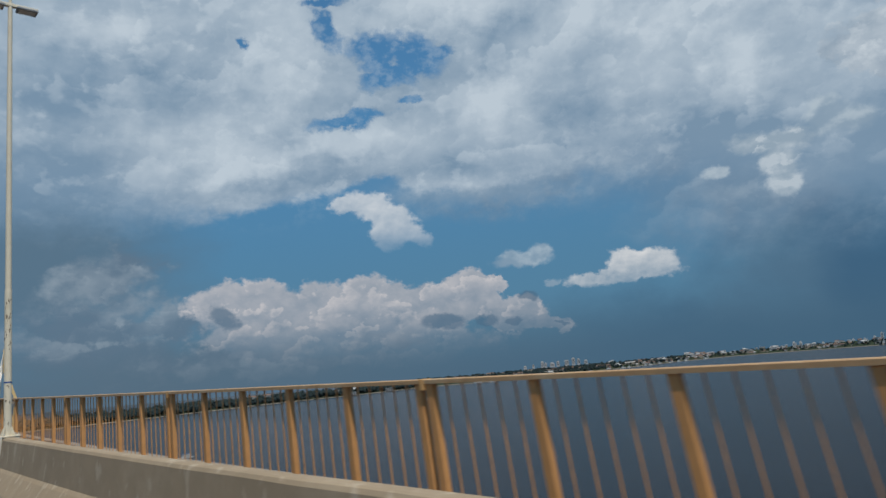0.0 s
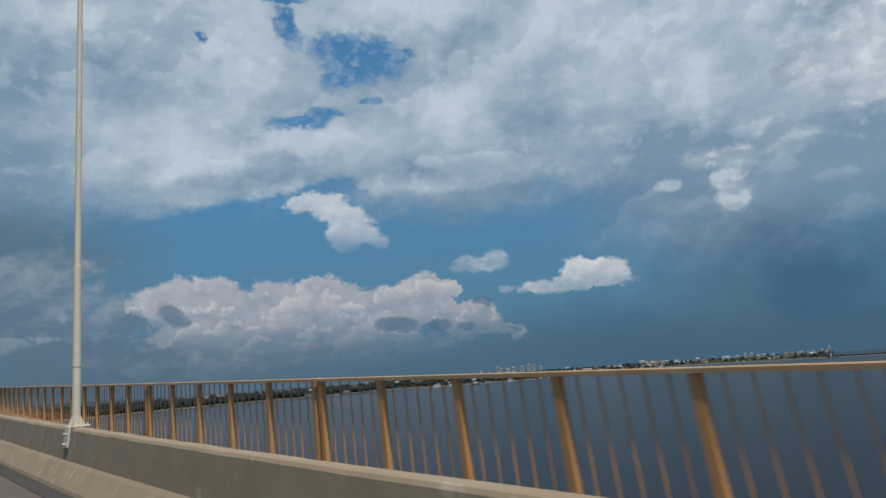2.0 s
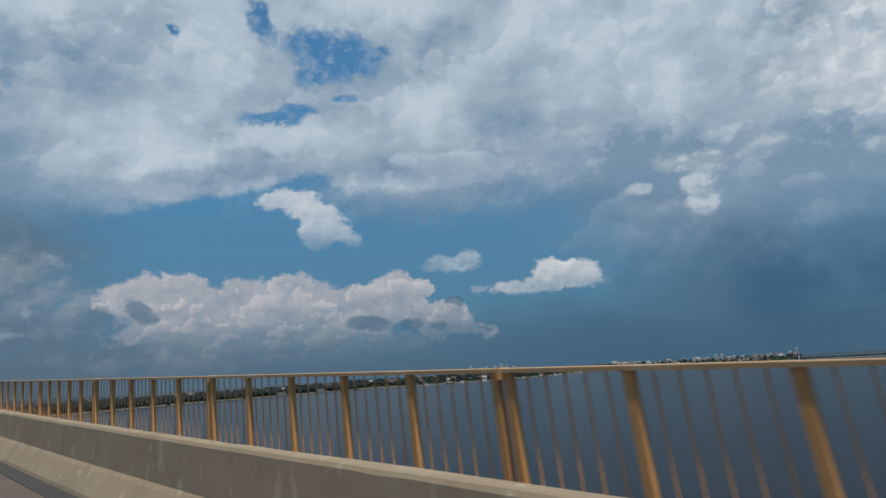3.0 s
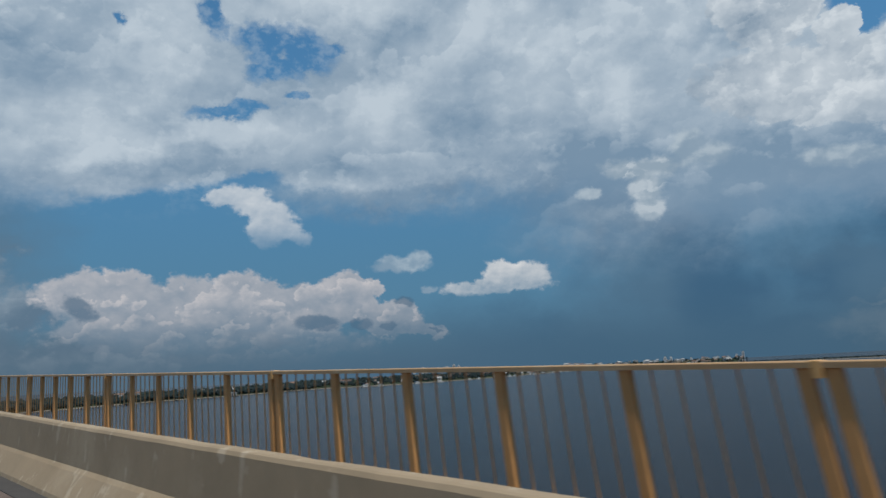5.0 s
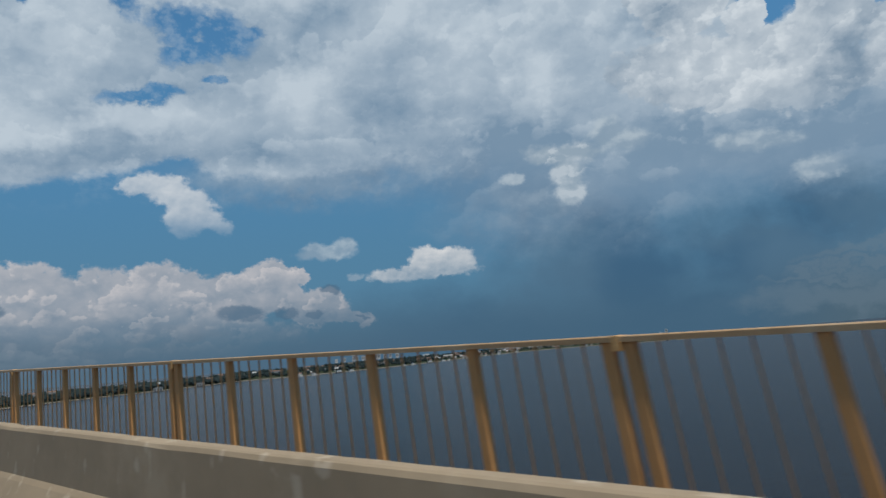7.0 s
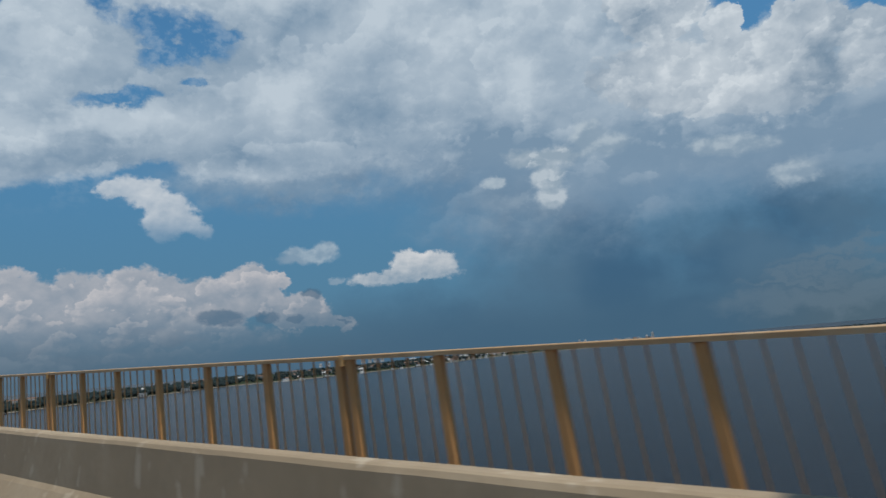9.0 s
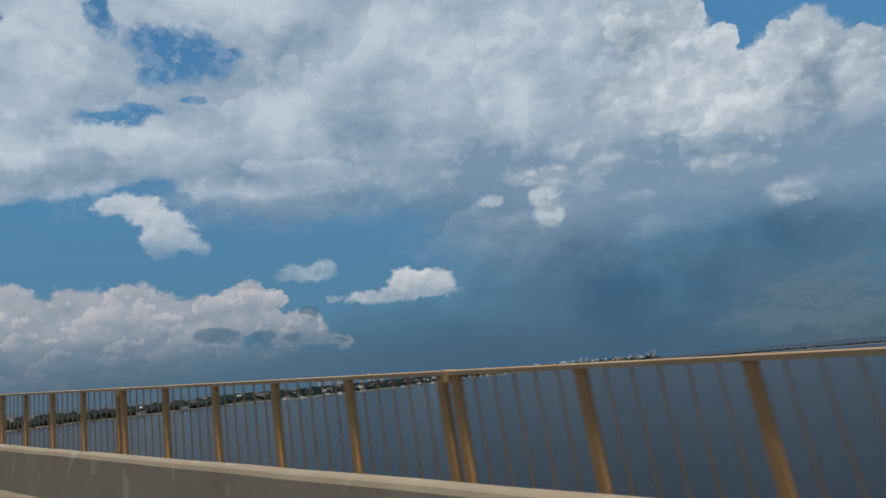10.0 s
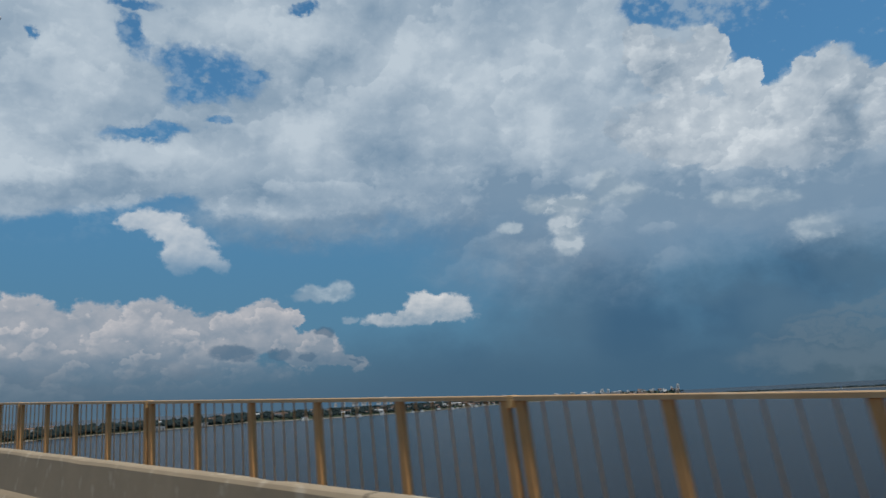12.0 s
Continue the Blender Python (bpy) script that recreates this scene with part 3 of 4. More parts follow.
def railing_panel(a, b):
    base = stand(a, RAIL_SIDE, WALK_TOP)
    inv = base.inverted()
    panel = thing("railing_panel", "yellow-painted steel railing panel with square pickets, standing on the walkway", "railing", "railing panels along the walkway", base)
    bm = sweep([(RAIL_SIDE - 0.052, RAIL_TOP - 0.044), (RAIL_SIDE - 0.052, RAIL_TOP - 0.008), (RAIL_SIDE - 0.045, RAIL_TOP), (RAIL_SIDE + 0.045, RAIL_TOP), (RAIL_SIDE + 0.052, RAIL_TOP - 0.008), (RAIL_SIDE + 0.052, RAIL_TOP - 0.044)], a + 0.004, b - 0.004, 1.3)
    bm.transform(inv)
    part("handrail", bm, RAILTOP, panel)
    n = max(1, round((b - a - 0.17) / BAY))
    first, last = a + 0.085, b - 0.085
    for i in range(n + 1):
        s = first + (last - first) * i / n
        piece("post", POST, panel, inv @ stand(s, RAIL_SIDE, WALK_TOP))
        if i < n:
            for j in range(1, 6):
                piece("picket", PICKET, panel, inv @ stand(s + (last - first) / n * j / 6, RAIL_SIDE, WALK_TOP))
    piece("sleeve", JOINT_SLEEVE, panel, inv @ stand(a, RAIL_SIDE, RAIL_TOP))
    return panel


for a, b in zip(ENDS, ENDS[1:]):
    railing_panel(a, b)

# ---- lamp posts ----
ARM_Z = 7.93      # above the barrier's top


def plate(points, thick):
    """A flat plate, its outline in x and z, centred on y = 0."""
    bm = bmesh.new()
    face = bm.faces.new([bm.verts.new((x, -thick / 2, z)) for x, z in points])
    made = bmesh.ops.extrude_face_region(bm, geom=[face])
    bmesh.ops.translate(bm, verts=[q for q in made["geom"] if isinstance(q, bmesh.types.BMVert)], vec=(0, thick, 0))
    bmesh.ops.recalc_face_normals(bm, faces=bm.faces)
    return bm


def ring(r, z0, z1):
    bm = bmesh.new()
    tube(bm, r, r, z0, z1, 24)
    return bm


def lamp_post(label, band, scraped):
    lamp = thing("lamp_post", label, "lamp post", "lamp posts along the barrier")
    bm = bmesh.new()
    tube(bm, 0.060, 0.055, 0.02, 2.45, 24)
    tube(bm, 0.055, 0.050, 2.45, 2.50, 24)
    tube(bm, 0.050, 0.038, 2.50, ARM_Z + 0.05, 24)
    tube(bm, 0.026, 0.024, ARM_Z + 0.05, ARM_Z + 0.62, 12)
    tube(bm, 0.008, 0.005, ARM_Z + 0.62, ARM_Z + 0.9, 8)
    part("pole", bm, WHITE, lamp)
    bm = bmesh.new()
    box(bm, -0.088, -0.135, 0.0, 0.165, 0.14, 0.022, bevel=0.004)
    box(bm, -0.080, -0.125, -0.045, 0.15, 0.13, 0.002, bevel=0.004)
    part("base_plate", bm, WHITE, lamp)
    for k in range(4):
        bm = plate([(0.050, 0.022), (0.128, 0.022), (0.124, 0.045), (0.061, 0.185), (0.050, 0.185)], 0.012)
        bmesh.ops.rotate(bm, verts=bm.verts, cent=(0, 0, 0), matrix=Matrix.Rotation(radians(45 + 90 * k), 3, "Z"))
        part("gusset", bm, WHITE, lamp)
    for x, y in ((-0.062, -0.105), (-0.062, 0.11), (0.135, -0.105), (0.135, 0.11)):
        bm = bmesh.new()
        tube(bm, 0.016, 0.016, 0.022, 0.04, 6, x, y)
        tube(bm, 0.008, 0.008, 0.04, 0.062, 8, x, y)
        part("bolt", bm, GREY_PLATE, lamp)
    # plate over the front of the barrier, with its bolts
    bm = boxed(-0.128, -0.115, -0.285, -0.090, 0.105, 0.020, bevel=0.006)
    for q in bm.verts:
        q.co.x -= 0.11 * max(0.0, -q.co.z)
    saddle = part("saddle_plate", bm, GREY_PLATE, lamp, "pale grey steel plate bolted over the barrier")
    for y in (-0.07, 0.07):
        for z in (-0.09, -0.235):
            bm = bmesh.new()
            tube(bm, 0.017, 0.017, 0.0, 0.018, 6)
            tube(bm, 0.009, 0.009, 0.018, 0.030, 8)
            bmesh.ops.rotate(bm, verts=bm.verts, cent=(0, 0, 0), matrix=Matrix.Rotation(radians(-90), 3, "Y"))
            bmesh.ops.translate(bm, verts=bm.verts, vec=(-0.128 + 0.11 * z, y, z))
            part("bolt", bm, GREY_PLATE, saddle)
    part("collar", ring(0.0602, 0.885, 0.91 if band else 0.9), BLUE_BAND if band else SEAM, lamp, "blue tape band" if band else "dark worn seam")
    if scraped:
        # flaked paint in two ragged clusters
        rnd = random.Random(7)
        for k in range(44):
            z = rnd.uniform(1.45, 2.42) if k < 26 else rnd.uniform(0.55, 0.85) if k < 36 else rnd.uniform(0.15, 2.4)
            a, h, w = rnd.uniform(170, 300), rnd.uniform(0.012, 0.055), rnd.uniform(0.08, 0.42)
            bm = bmesh.new()
            r = 0.0608 - 0.0021 * z
            cols = []
            for q in range(6):
                u = radians(a) + w * q / 5
                swell = math.sin(math.pi * (q + 0.35) / 5.7)
                lo, hi = -h * swell * rnd.uniform(0.3, 1.0), h * swell * rnd.uniform(0.3, 1.0)
                cols.append([bm.verts.new((r * math.cos(u), r * math.sin(u), z + e)) for e in (lo, hi)])
            for m0, m1 in zip(cols, cols[1:]):
                bm.faces.new((m0[0], m1[0], m1[1], m0[1]))
            bmesh.ops.solidify(bm, geom=bm.faces[:], thickness=0.0015)
            part("paint_scrape", bm, RUST, lamp, "dark patch of flaked paint")
    # a short cross arm with a flat lamp under each end
    z = ARM_Z
    part("arm", boxed(-0.46, -0.04, z - 0.03, 0.46, 0.04, z + 0.035, bevel=0.008), WHITE, lamp)
    for x0, x1 in ((-0.45, -0.10), (0.10, 0.45)):
        head = part("lamp_head", boxed(x0, -0.12, z - 0.075, x1, 0.12, z - 0.028, bevel=0.012), LAMP_GREY, lamp, "flat grey lamp head")
        part("lens", boxed(x0 + 0.04, -0.09, z - 0.083, x1 - 0.04, 0.09, z - 0.074), LENS, head)
    return lamp


LAMP_S, LAMP_STEP = 14.14, 32.476
lamp = lamp_post("white steel lamp post with flaked paint and a blue band", True, True)
lamp.matrix_world = stand(LAMP_S, 2.81, 0.805)
lamp = lamp_post("tall white tapered steel lamp post bolted over the concrete barrier", False, False)
lamp.matrix_world = stand(LAMP_S + LAMP_STEP, 2.81, 0.805)
for k in (-2, -1, 2, 4, 5, 6, 7, 8, 9):
    copy_thing(lamp, stand(LAMP_S + LAMP_STEP * k, 2.81, 0.805))
lamp = lamp_post("white steel lamp post with a blue band, bolted over the barrier", True, False)
lamp.matrix_world = stand(LAMP_S + LAMP_STEP * 3, 2.81, 0.805)

# ---- river and far bank ----
WATER = -50.0
bm = bmesh.new()
bmesh.ops.create_grid(bm, x_segments=40, y_segments=40, size=9000)
WATER_MAT = mat("river_water", (0.0065, 0.0075, 0.0098), 0.25, vary=0.3, scale=0.004, bump=1.0, bump_scale=0.35, shine=0.20)
for n in WATER_MAT.node_tree.nodes:
    if n.type == "BUMP":
        n.inputs["Distance"].default_value = 0.8
WATER_MAT.node_tree.nodes["Principled BSDF"].inputs["IOR"].default_value = 1.33
water = setting("water", bm, WATER_MAT, "wide dark blue-grey river with small ripples", "river")
water.location = (0, 0, WATER)


# ---- far bank: land, woods, houses, boats ----
GRASS = mat("bank_grass", (0.022, 0.032, 0.019), 0.95, vary=0.35, scale=0.02, stain=(0.05, 0.042, 0.03), stain_scale=0.012, stain_amount=0.5, shine=0.05)
SAND = mat("bank_sand", (0.125, 0.115, 0.10), 0.95, vary=0.2, scale=0.05, shine=0.05)
LEAVES = mat("woods", (0.017, 0.026, 0.027), 0.9, vary=0.4, scale=0.06, shine=0.05)
WALLS = [mat("white_render", (0.26, 0.265, 0.27), 0.8, vary=0.1, scale=0.2), mat("cream_render", (0.24, 0.215, 0.175), 0.8, vary=0.1, scale=0.2),
         mat("red_brick", (0.20, 0.11, 0.08), 0.85, vary=0.15, scale=0.2), mat("grey_render", (0.36, 0.36, 0.36), 0.8, vary=0.1, scale=0.2)]
ROOFS = [mat("tile_roof", (0.115, 0.07, 0.052), 0.85, vary=0.2, scale=0.3), mat("metal_roof", (0.30, 0.305, 0.305), 0.5, vary=0.1, scale=0.2)]
TOWER_WALL = mat("white_tower_paint", (0.52, 0.53, 0.54), 0.8, vary=0.06, scale=0.1)
GLASS_DARK = mat("far_window", (0.05, 0.06, 0.07), 0.25)
HULL = mat("boat_hull_paint", (0.46, 0.46, 0.45), 0.5, vary=0.08, scale=0.5)
TRIM = mat("boat_trim", (0.08, 0.13, 0.25), 0.5)
DARK_HULL = mat("dark_hull", (0.05, 0.05, 0.05), 0.6)


def bank(name, line, depth, crest, seed, label, material):
    """Land behind a waterline of (x, y) points: a beach, then a slope up to the crest."""
    rnd = random.Random(seed)
    pts = []
    for (x0, y0), (x1, y1) in zip(line, line[1:]):
        n = max(2, int(math.hypot(x1 - x0, y1 - y0) / 45))
        pts += [(x0 + (x1 - x0) * i / n, y0 + (y1 - y0) * i / n) for i in range(n)]
    pts.append(line[-1])
    steps = [(-0.02, -3.0), (0.0, 0.4), (0.03, 2.0), (0.10, 0.30 * crest), (0.28, 0.62 * crest), (0.55, crest), (1.0, 0.9 * crest)]
    bm = bmesh.new()
    rows = []
    for x, y in pts:
        far = math.hypot(x, y)
        dx, dy = x / far, y / far
        wob = noise.noise((x * 0.004, y * 0.004, seed)) * 25
        rows.append([bm.verts.new((x + dx * (d * depth + wob), y + dy * (d * depth + wob), WATER + h * (1 + 0.35 * noise.noise((x * 0.003, y * 0.003, 5 + d))) )) for d, h in steps])
    for a, b in zip(rows, rows[1:]):
        for j in range(len(steps) - 1):
            bm.faces.new((a[j], b[j], b[j + 1], a[j + 1]))
    bmesh.ops.recalc_face_normals(bm, faces=bm.faces)
    ob = setting(name, bm, material, label, "river bank")
    ob.data.materials.append(SAND)
    for k, poly in enumerate(ob.data.polygons):
        if k % (len(steps) - 1) < 2:
            poly.material_index = 1

    def ground(i, d):
        (x, y), far = pts[i], math.hypot(*pts[i])
        hs = np.interp(d, [q[0] for q in steps], [q[1] for q in steps])
        return x + x / far * d * depth, y + y / far * d * depth, WATER + float(hs)
    return pts, ground


NEAR_LINE = [(-900, 1150), (-400, 1420), (0, 1600), (380, 1720), (760, 1850), (1000, 1890), (1270, 1930), (1480, 2000), (1620, 2080)]
CITY_LINE = [(1330, 1960), (1500, 1790), (1780, 1750), (2080, 1760), (2350, 1820), (2620, 1880), (2850, 1870), (3000, 1760), (3030, 1580), (3000, 1390), (2980, 1230)]
FAR_LINE = [(2990, 1190), (3020, 960), (3060, 700), (3120, 420), (3280, 0), (3500, -600), (3700, -1400), (3700, -2300)]
near_pts, near_ground = bank("bank_woods", NEAR_LINE, 420, 11, 1, "low green river bank with a pale beach", GRASS)
city_pts, city_ground = bank("bank_city", CITY_LINE, 520, 19, 2, "river bank with a city on a low green slope", GRASS)
far_pts, far_ground = bank("bank_hills", FAR_LINE, 300, 4, 3, "far low wooded hills beyond the river", LEAVES)


def clump(bm, x, y, z, r, h, rnd):
    """A tree crown far off: a few uneven leafy lumps over a short stem."""
    for k in range(3):
        q = bmesh.ops.create_icosphere(bm, subdivisions=1, radius=1.0, matrix=Matrix.Translation((x + rnd.uniform(-0.5, 0.5) * r, y + rnd.uniform(-0.5, 0.5) * r, z + h * rnd.uniform(0.45, 0.8)))
                                       @ Matrix.Diagonal((r * rnd.uniform(0.55, 0.9), r * rnd.uniform(0.55, 0.9), h * rnd.uniform(0.28, 0.45), 1)))
        for p in q["verts"]:
            p.co += Vector((rnd.uniform(-1, 1), rnd.uniform(-1, 1), rnd.uniform(-1, 1))) * r * 0.17


def woods(name, pts, ground, count, spans, size, seed, label):
    rnd = random.Random(seed)
    lots = []
    for i0, i1, d0, d1 in spans:
        lots += [(i0, i1, d0, d1)]
    total = []
    for k in range(count):
        i0, i1, d0, d1 = lots[k % len(lots)]
        i = min(len(pts) - 1, int(len(pts) * rnd.uniform(i0, i1)))
        x, y, z = ground(i, rnd.uniform(d0, d1))
        total.append((x + rnd.uniform(-22, 22), y + rnd.uniform(-22, 22), z - 1))
    verts, faces = [], []
    for x, y, z in total:
        bm = bmesh.new()
        h = size * rnd.uniform(0.6, 1.25)
        clump(bm, x, y, z, h * 0.55, h, rnd)
        base = len(verts)
        bm.verts.index_update()
        verts += [tuple(p.co) for p in bm.verts]
        faces += [tuple(base + p.index for p in f.verts) for f in bm.faces]
        bm.free()
    me = bpy.data.meshes.new(name)
    me.from_pydata(verts, [], faces)
    me.materials.append(LEAVES)
    return tagged(new(name, me), label, "woods", kind="stuff")


woods("woods_near", near_pts, near_ground, 3000, [(0.0, 0.96, 0.045, 0.16), (0.0, 0.96, 0.14, 0.4), (0.0, 0.96, 0.3, 0.65)], 13, 11, "dense dark green woods along the near river bank")
woods("woods_city", city_pts, city_ground, 1500, [(0.0, 1.0, 0.06, 0.5), (0.0, 0.35, 0.05, 0.6)], 9, 12, "dark green trees between the houses of the city")
woods("woods_far", far_pts, far_ground, 1600, [(0.0, 1.0, 0.02, 0.5)], 5, 13, "dark wooded ridge on the far shore")


def house(x, y, z, w, d, h, turn_deg, wall, roof, gable):
    ob = thing("house", "small %s house on the far river bank" % ("white" if wall < 2 else "red brick" if wall == 2 else "grey"), "house", "houses on the far bank",
               Matrix.Translation((x, y, z)) @ Matrix.Rotation(radians(turn_deg), 4, "Z"))
    part("wall", boxed(-w / 2, -d / 2, -3, w / 2, d / 2, h), WALLS[wall], ob)
    bm = bmesh.new()
    if gable:
        o = 0.4
        vs = [bm.verts.new(p) for p in ((-w / 2 - o, -d / 2 - o, h), (w / 2 + o, -d / 2 - o, h), (w / 2 + o, d / 2 + o, h), (-w / 2 - o, d / 2 + o, h), (-w / 2 - o, 0, h + d * 0.28), (w / 2 + o, 0, h + d * 0.28))]
        for f in ((0, 1, 5, 4), (2, 3, 4, 5), (0, 4, 3), (1, 2, 5), (3, 2, 1, 0)):
            bm.faces.new([vs[k] for k in f])
        bmesh.ops.recalc_face_normals(bm, faces=bm.faces)
    else:
        box(bm, -w / 2 - 0.3, -d / 2 - 0.3, h, w / 2 + 0.3, d / 2 + 0.3, h + 0.5)
    part("roof", bm, ROOFS[roof], ob)
    for k in range(max(1, int(w / 5))):
        u = -w / 2 + (k + 0.5) * w / max(1, int(w / 5))
        part("window", boxed(u - 0.8, -d / 2 - 0.05, h * 0.35, u + 0.8, -d / 2 + 0.05, h * 0.75), GLASS_DARK, ob)
    return ob


def tower(x, y, z, w, d, h, turn_deg, wall=0):
    ob = thing("apartment_tower", "tall %s apartment tower in the far city" % ("white" if wall == 0 else "cream" if wall == 1 else "grey"), "tower block", "towers of the far city",
               Matrix.Translation((x, y, z)) @ Matrix.Rotation(radians(turn_deg), 4, "Z"))
    part("wall", boxed(-w / 2, -d / 2, -6, w / 2, d / 2, h), TOWER_WALL if wall == 0 else WALLS[wall], ob)
    part("roof", boxed(-w * 0.25, -d * 0.3, h, w * 0.25, d * 0.3, h + 4), WALLS[3], ob)
    floors = int(h / 3.4)
    for k in range(1, floors):
        part("window_band", boxed(-w * 0.42, -d / 2 - 0.15, k * 3.4, w * 0.42, -d / 2 + 0.1, k * 3.4 + 1.5), GLASS_DARK, ob)
    return ob


for x, y, h, w, wall in ((3996, 2091, 54, 13, 0), (4014, 2062, 52, 12, 0), (4035, 2013, 26, 26, 2), (4087, 1903, 30, 18, 1), (4061, 1960, 34, 12, 0), (4122, 1826, 36, 13, 0), (4144, 1775, 34, 14, 3), (4162, 1732, 46, 11, 0),
                         (4175, 1699, 66, 14, 0), (3690, 2599, 40, 11, 0), (3701, 2580, 22, 16, 1), (3427, 2939, 26, 44, 0), (3938, 2199, 30, 12, 0), (4100, 1868, 22, 20, 0), (3890, 2290, 18, 24, 1)):
    d = math.hypot(x, y)
    near = min(1.0, (2900 + (d - 2900) * 0.42) / d)
    tower(x * near, y * near, WATER + 8, w * near * 1.1, w * near, h * near * 0.72, math.degrees(math.atan2(-x, y)), wall)
for x, y, h, w in ((3150, 3420, 12, 18), (3204, 3400, 16, 14), (3266, 3380, 30, 20), (3285, 3370, 20, 16), (3323, 3347, 18, 28), (3349, 3320, 24, 20), (3388, 3281, 26, 26), (3418, 3249, 36, 20), (3440, 3225, 28, 18), (3470, 3190, 18, 22)):
    tower(x, y, WATER + 16, w, w, h * 1.1, math.degrees(math.atan2(-x, y)), 3)

rnd = random.Random(21)
for k in range(230):
    i = min(len(city_pts) - 1, int(len(city_pts) * rnd.uniform(0.06, 1.0)))
    x, y, z = city_ground(i, rnd.uniform(0.03, 0.5))
    big = rnd.random() < 0.12
    house(x + rnd.uniform(-15, 15), y + rnd.uniform(-15, 15), z, rnd.uniform(22, 44) if big else rnd.uniform(6, 12), rnd.uniform(8, 14), rnd.uniform(5, 8) if big else rnd.uniform(3, 5.5),
          math.degrees(math.atan2(-x, y)) + rnd.uniform(-25, 25), rnd.choice((0, 0, 0, 1, 1, 2, 3)), rnd.choice((0, 0, 1)), rnd.random() < 0.6)
for k in range(80):
    i = min(len(city_pts) - 1, int(len(city_pts) * rnd.uniform(0.6, 1.0)))
    x, y, z = city_ground(i, rnd.uniform(0.2, 0.6))
    house(x + rnd.uniform(-15, 15), y + rnd.uniform(-15, 15), z + 4, rnd.uniform(8, 18), rnd.uniform(8, 14), rnd.uniform(4, 8), math.degrees(math.atan2(-x, y)) + rnd.uniform(-25, 25), rnd.choice((0, 0, 3, 3, 1)), rnd.choice((0, 1, 1)), rnd.random() < 0.4)
for k in range(12):
    i = int(len(near_pts) * rnd.uniform(0.62, 0.98))
    x, y, z = near_ground(i, rnd.uniform(0.25, 0.5))
    house(x, y, z + 3, rnd.uniform(12, 24), 12, rnd.uniform(7, 11), math.degrees(math.atan2(-x, y)) + rnd.uniform(-15, 15), 0, rnd.choice((0, 1)), rnd.random() < 0.5)


def boat(x, y, long, turn_deg, label, group="boats along the far bank", dark=False):
    ob = thing("river_boat", label, "boat", group, Matrix.Translation((x, y, WATER)) @ Matrix.Rotation(radians(turn_deg), 4, "Z"))
    w, h = long * 0.2, long * 0.09
    bm = bmesh.new()
    ring0, ring1 = [], []
    for u, f in ((-0.5, 0.8), (-0.3, 1.0), (0.1, 1.0), (0.35, 0.7), (0.5, 0.05)):
        ring0.append((u * long * 0.94, f * w / 2 * 0.75))
        ring1.append((u * long, f * w / 2))
    lo = [bm.verts.new((px, -py, -0.3)) for px, py in ring0] + [bm.verts.new((px, py, -0.3)) for px, py in reversed(ring0)]
    hi = [bm.verts.new((px, -py, h)) for px, py in ring1] + [bm.verts.new((px, py, h)) for px, py in reversed(ring1)]
    n = len(lo)
    for k in range(n):
        bm.faces.new((lo[k], lo[(k + 1) % n], hi[(k + 1) % n], hi[k]))
    bm.faces.new(list(reversed(lo)))
    bm.faces.new(hi)
    bmesh.ops.recalc_face_normals(bm, faces=bm.faces)
    part("hull", bm, DARK_HULL if dark else HULL, ob)
    house_part = part("deckhouse", boxed(-0.40 * long, -w * 0.4, h, 0.22 * long, w * 0.4, h + long * 0.11), HULL, ob)
    for k in range(5):
        u = -0.36 * long + k * 0.12 * long
        part("window", boxed(u, -w * 0.4 - 0.04, h + long * 0.04, u + 0.07 * long, -w * 0.4 + 0.04, h + long * 0.085), GLASS_DARK, house_part)
    part("upper_deck", boxed(-0.34 * long, -w * 0.36, h + long * 0.115, 0.10 * long, w * 0.36, h + long * 0.185), HULL, ob)
    part("canopy", boxed(-0.42 * long, -w * 0.45, h + long * 0.19, 0.16 * long, w * 0.45, h + long * 0.2), TRIM, ob)
    return ob


def shed(x, y, turn_deg):
    ob = thing("floating_shed", "white floating shed moored before the wooded bank", "shed", "floating sheds", Matrix.Translation((x, y, WATER)) @ Matrix.Rotation(radians(turn_deg), 4, "Z"))
    part("pontoon", boxed(-13, -7, -0.4, 13, 7, 2.5), DARK_HULL, ob)
    part("wall", boxed(-11, -5, 2.5, 11, 5, 10.5), WALLS[0], ob)
    part("roof", boxed(-12, -6, 10.5, 12, 6, 11.3), ROOFS[1], ob)
    for u in (-7, 0, 7):
        part("door", boxed(u - 2, -5.1, 2.6, u + 2, -4.95, 7.5), GLASS_DARK, ob)
    return ob


shed(1010, 1835, -30)
shed(1160, 1875, -33)
boat(172, 582, 12, 20, "small white river boat on the open water", "boats on the river")
boat(2850, 615, 40, 10, "white river ferry far out on the water", "boats on the river")
for k in range(17):
    x, y = city_pts[int(len(city_pts) * (0.08 + 0.036 * k + rnd.uniform(-0.012, 0.012)))]
    boat(x * 0.978, y * 0.978, rnd.uniform(18, 34), rnd.uniform(-35, 35), "white river boat moored along the far bank", dark=k % 5 == 2)

# ---- the main span: one tall pylon over the roadway, far along the bridge ----
PYLON_PAINT = mat("pylon_concrete_paint", (0.50, 0.36, 0.17), 0.8, vary=0.12, scale=0.05, stain=(0.55, 0.47, 0.34), stain_scale=0.03)
CABLE = mat("stay_cable_sheath", (0.45, 0.44, 0.41), 0.6)
setting("bridge_deck_far", sweep([(5.15, -0.2), (5.15, -0.6), (1.0, -3.2), (-12.0, -3.2), (-15.6, -0.6), (-15.6, -0.2)], S1 + 0.02, 1800.0, 20.0), DECK_EDGE, "grey concrete bridge deck running on to the main span", "bridge deck")


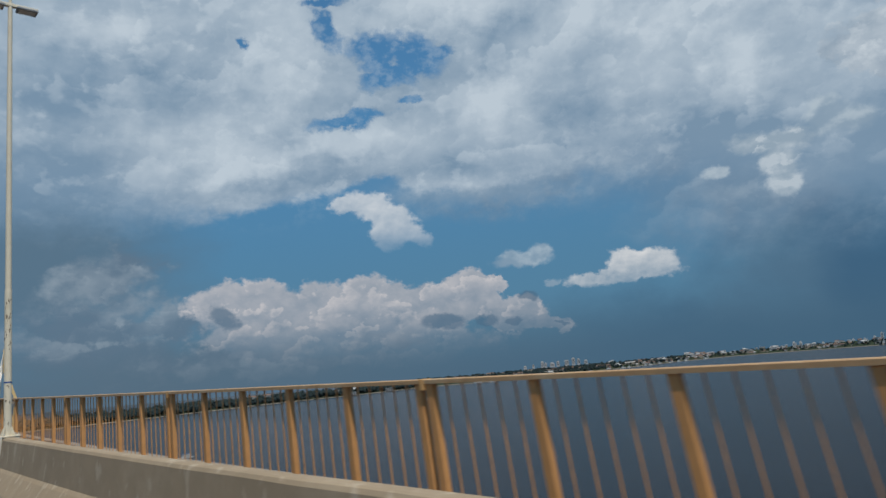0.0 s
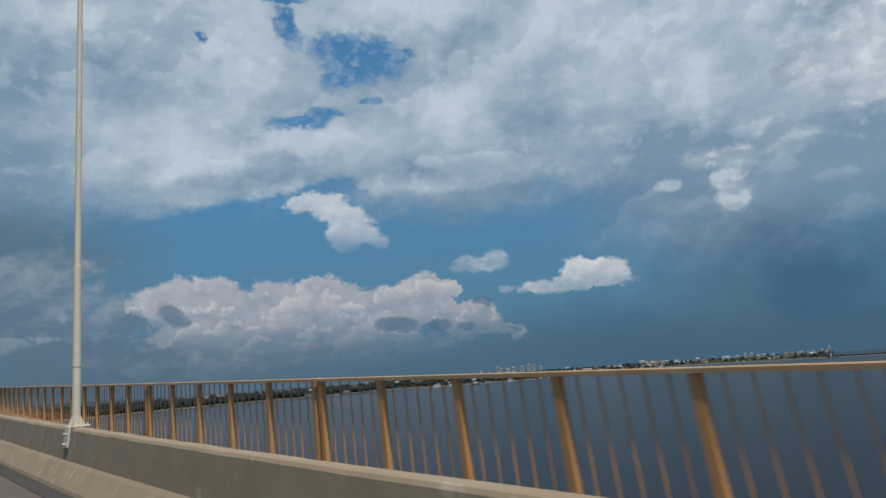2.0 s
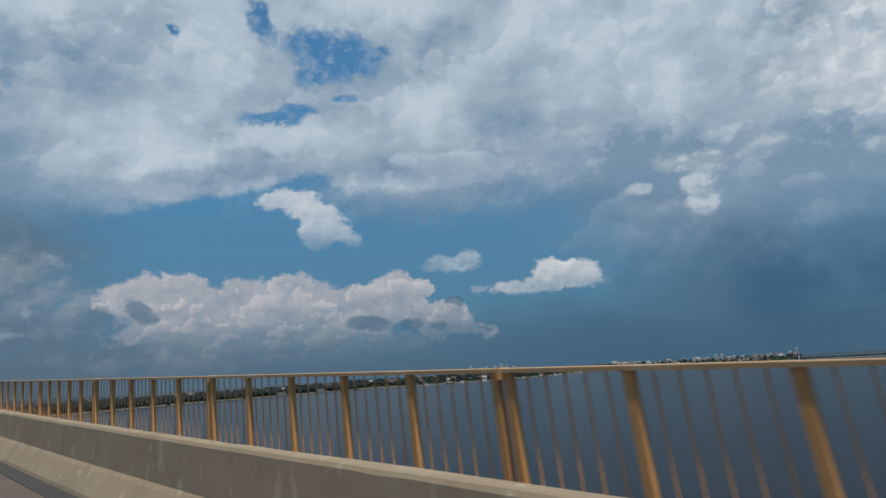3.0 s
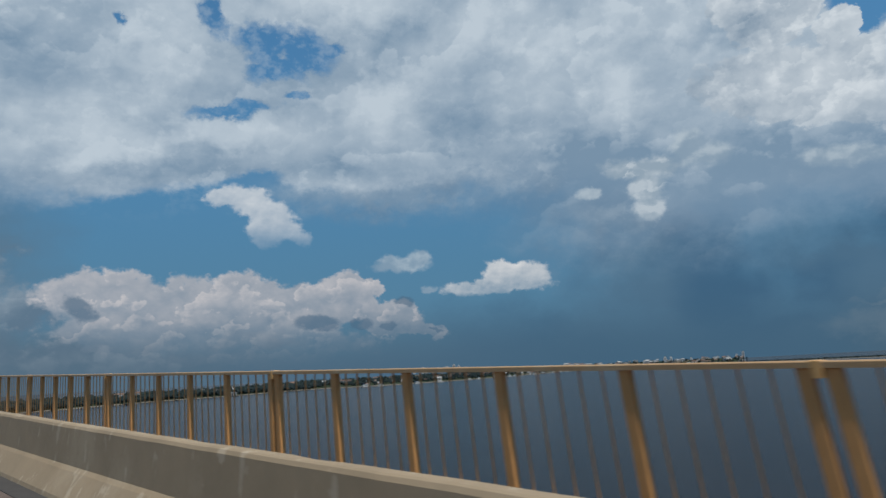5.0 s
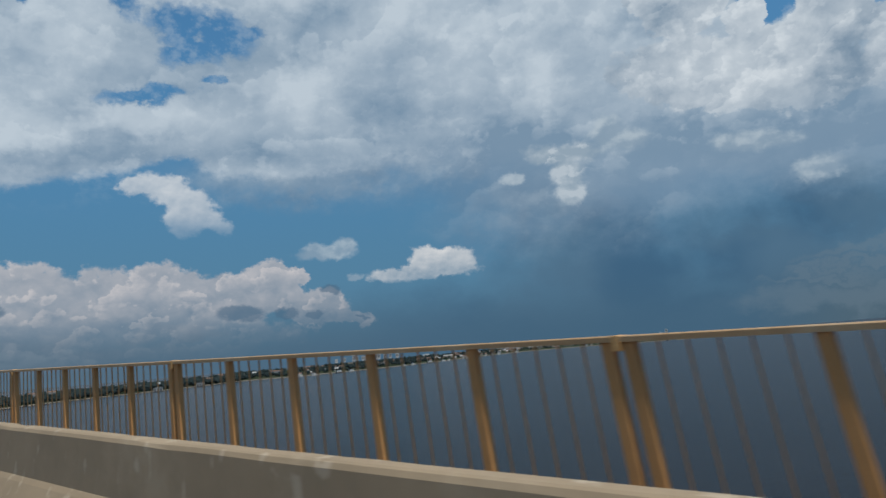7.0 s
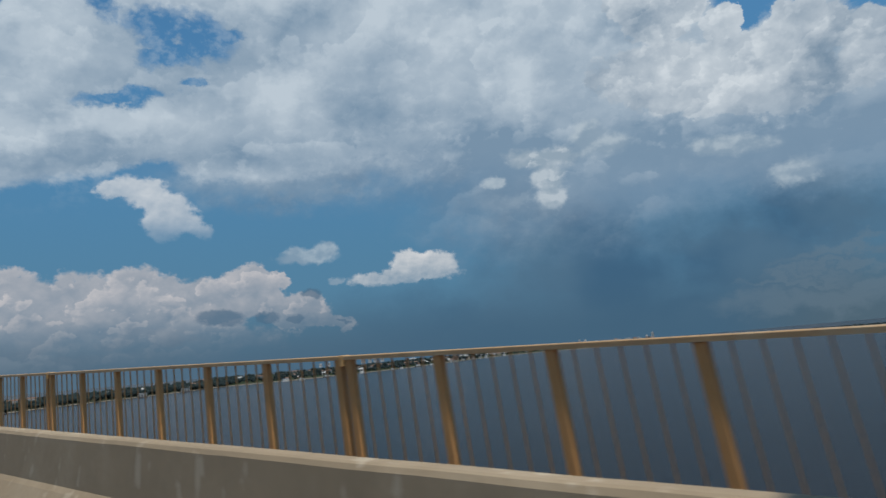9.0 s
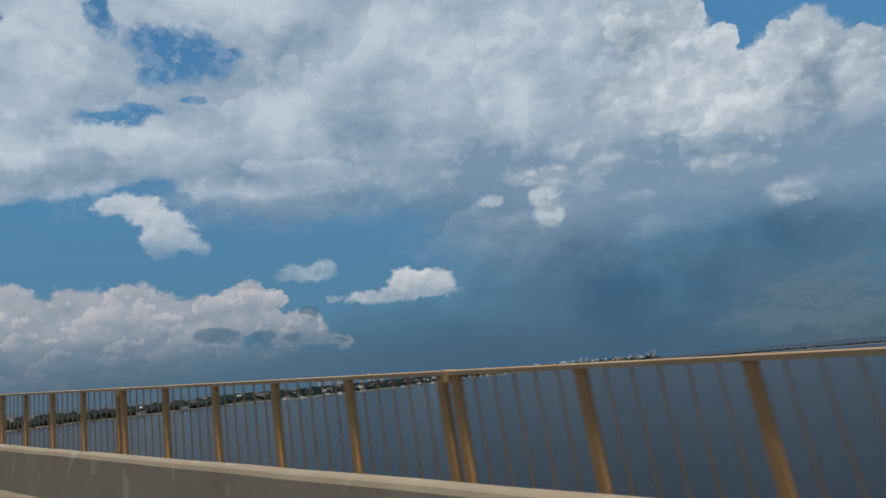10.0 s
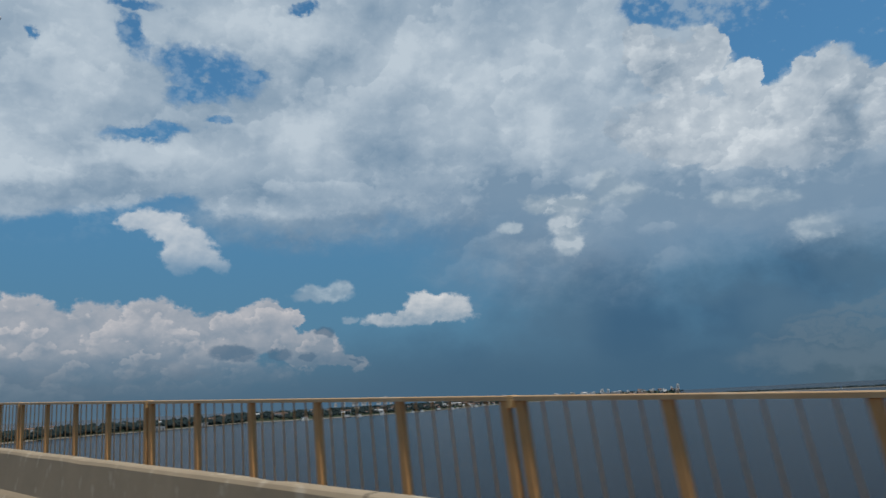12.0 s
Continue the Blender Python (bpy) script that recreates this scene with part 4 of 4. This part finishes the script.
def limb(p, q, w0, d0, w1, d1):
    """A straight concrete member from p to q, tapering."""
    bm = bmesh.new()
    a, b = Vector(p), Vector(q)
    rings = [[bm.verts.new(c + Vector((x * w / 2, y * d / 2, 0))) for x, y in ((-1, -1), (1, -1), (1, 1), (-1, 1))] for c, w, d in ((a, w0, d0), (b, w1, d1))]
    for k in range(4):
        bm.faces.new((rings[0][k], rings[0][(k + 1) % 4], rings[1][(k + 1) % 4], rings[1][k]))
    bm.faces.new(list(reversed(rings[0])))
    bm.faces.new(rings[1])
    return bm


PYLON_S = 1392.0
pylon = thing("bridge_pylon", "tall yellow concrete pylon with splayed legs over the roadway", "bridge pylon", m=stand(PYLON_S, -5.2, 0.0))
FOOT, KNEE, FORK, TOP = WATER - rise(PYLON_S) - 3, -2.0, 47.0, 84.0
for side in (-1, 1):
    part("upper_leg", limb((side * 18.5, 0, KNEE), (side * 3.0, 0, FORK), 4.6, 6.0, 4.0, 5.5), PYLON_PAINT, pylon)
    part("lower_leg", limb((side * 11.0, 0, FOOT), (side * 18.5, 0, KNEE), 6.5, 8.0, 4.6, 6.0), PYLON_PAINT, pylon)
part("mast", limb((0, 0, FORK - 2), (0, 0, TOP), 10.0, 6.0, 2.6, 4.0), PYLON_PAINT, pylon)
part("crossbeam", boxed(-20.0, -3.2, -6.5, 20.0, 3.2, -3.3, bevel=0.3), DECK_EDGE, pylon, "grey concrete crossbeam under the deck")
for side in (-1, 1):
    for way_along in (-1, 1):
        for k in range(7):
            bm = limb((side * 1.2, 0, FORK + 4 + k * 4.6), (side * 9.4, way_along * (34 + 22 * k), way_along * 0.0065 * (34 + 22 * k)), 0.5, 0.5, 0.5, 0.5)
            part("stay_cable", bm, CABLE, pylon)

# ---- bridge piers ----
for s in (*range(-105, 420, 45), *range(420, 1290, 60)):
    pier = thing("bridge_pier", "pair of round concrete columns with a crosshead in the river", "pier", "bridge piers", stand(s, -6.0, 0.0))
    top = -3.2
    for x in (-4.5, 4.5):
        bm = bmesh.new()
        tube(bm, 1.3, 1.3, WATER - rise(s) - 4, top - 1.4, 20, x, 0)
        part("column", bm, DECK_EDGE, pier)
    part("crosshead", boxed(-6.6, -1.5, top - 1.6, 6.6, 1.5, top - 0.01, bevel=0.1), DECK_EDGE, pier)
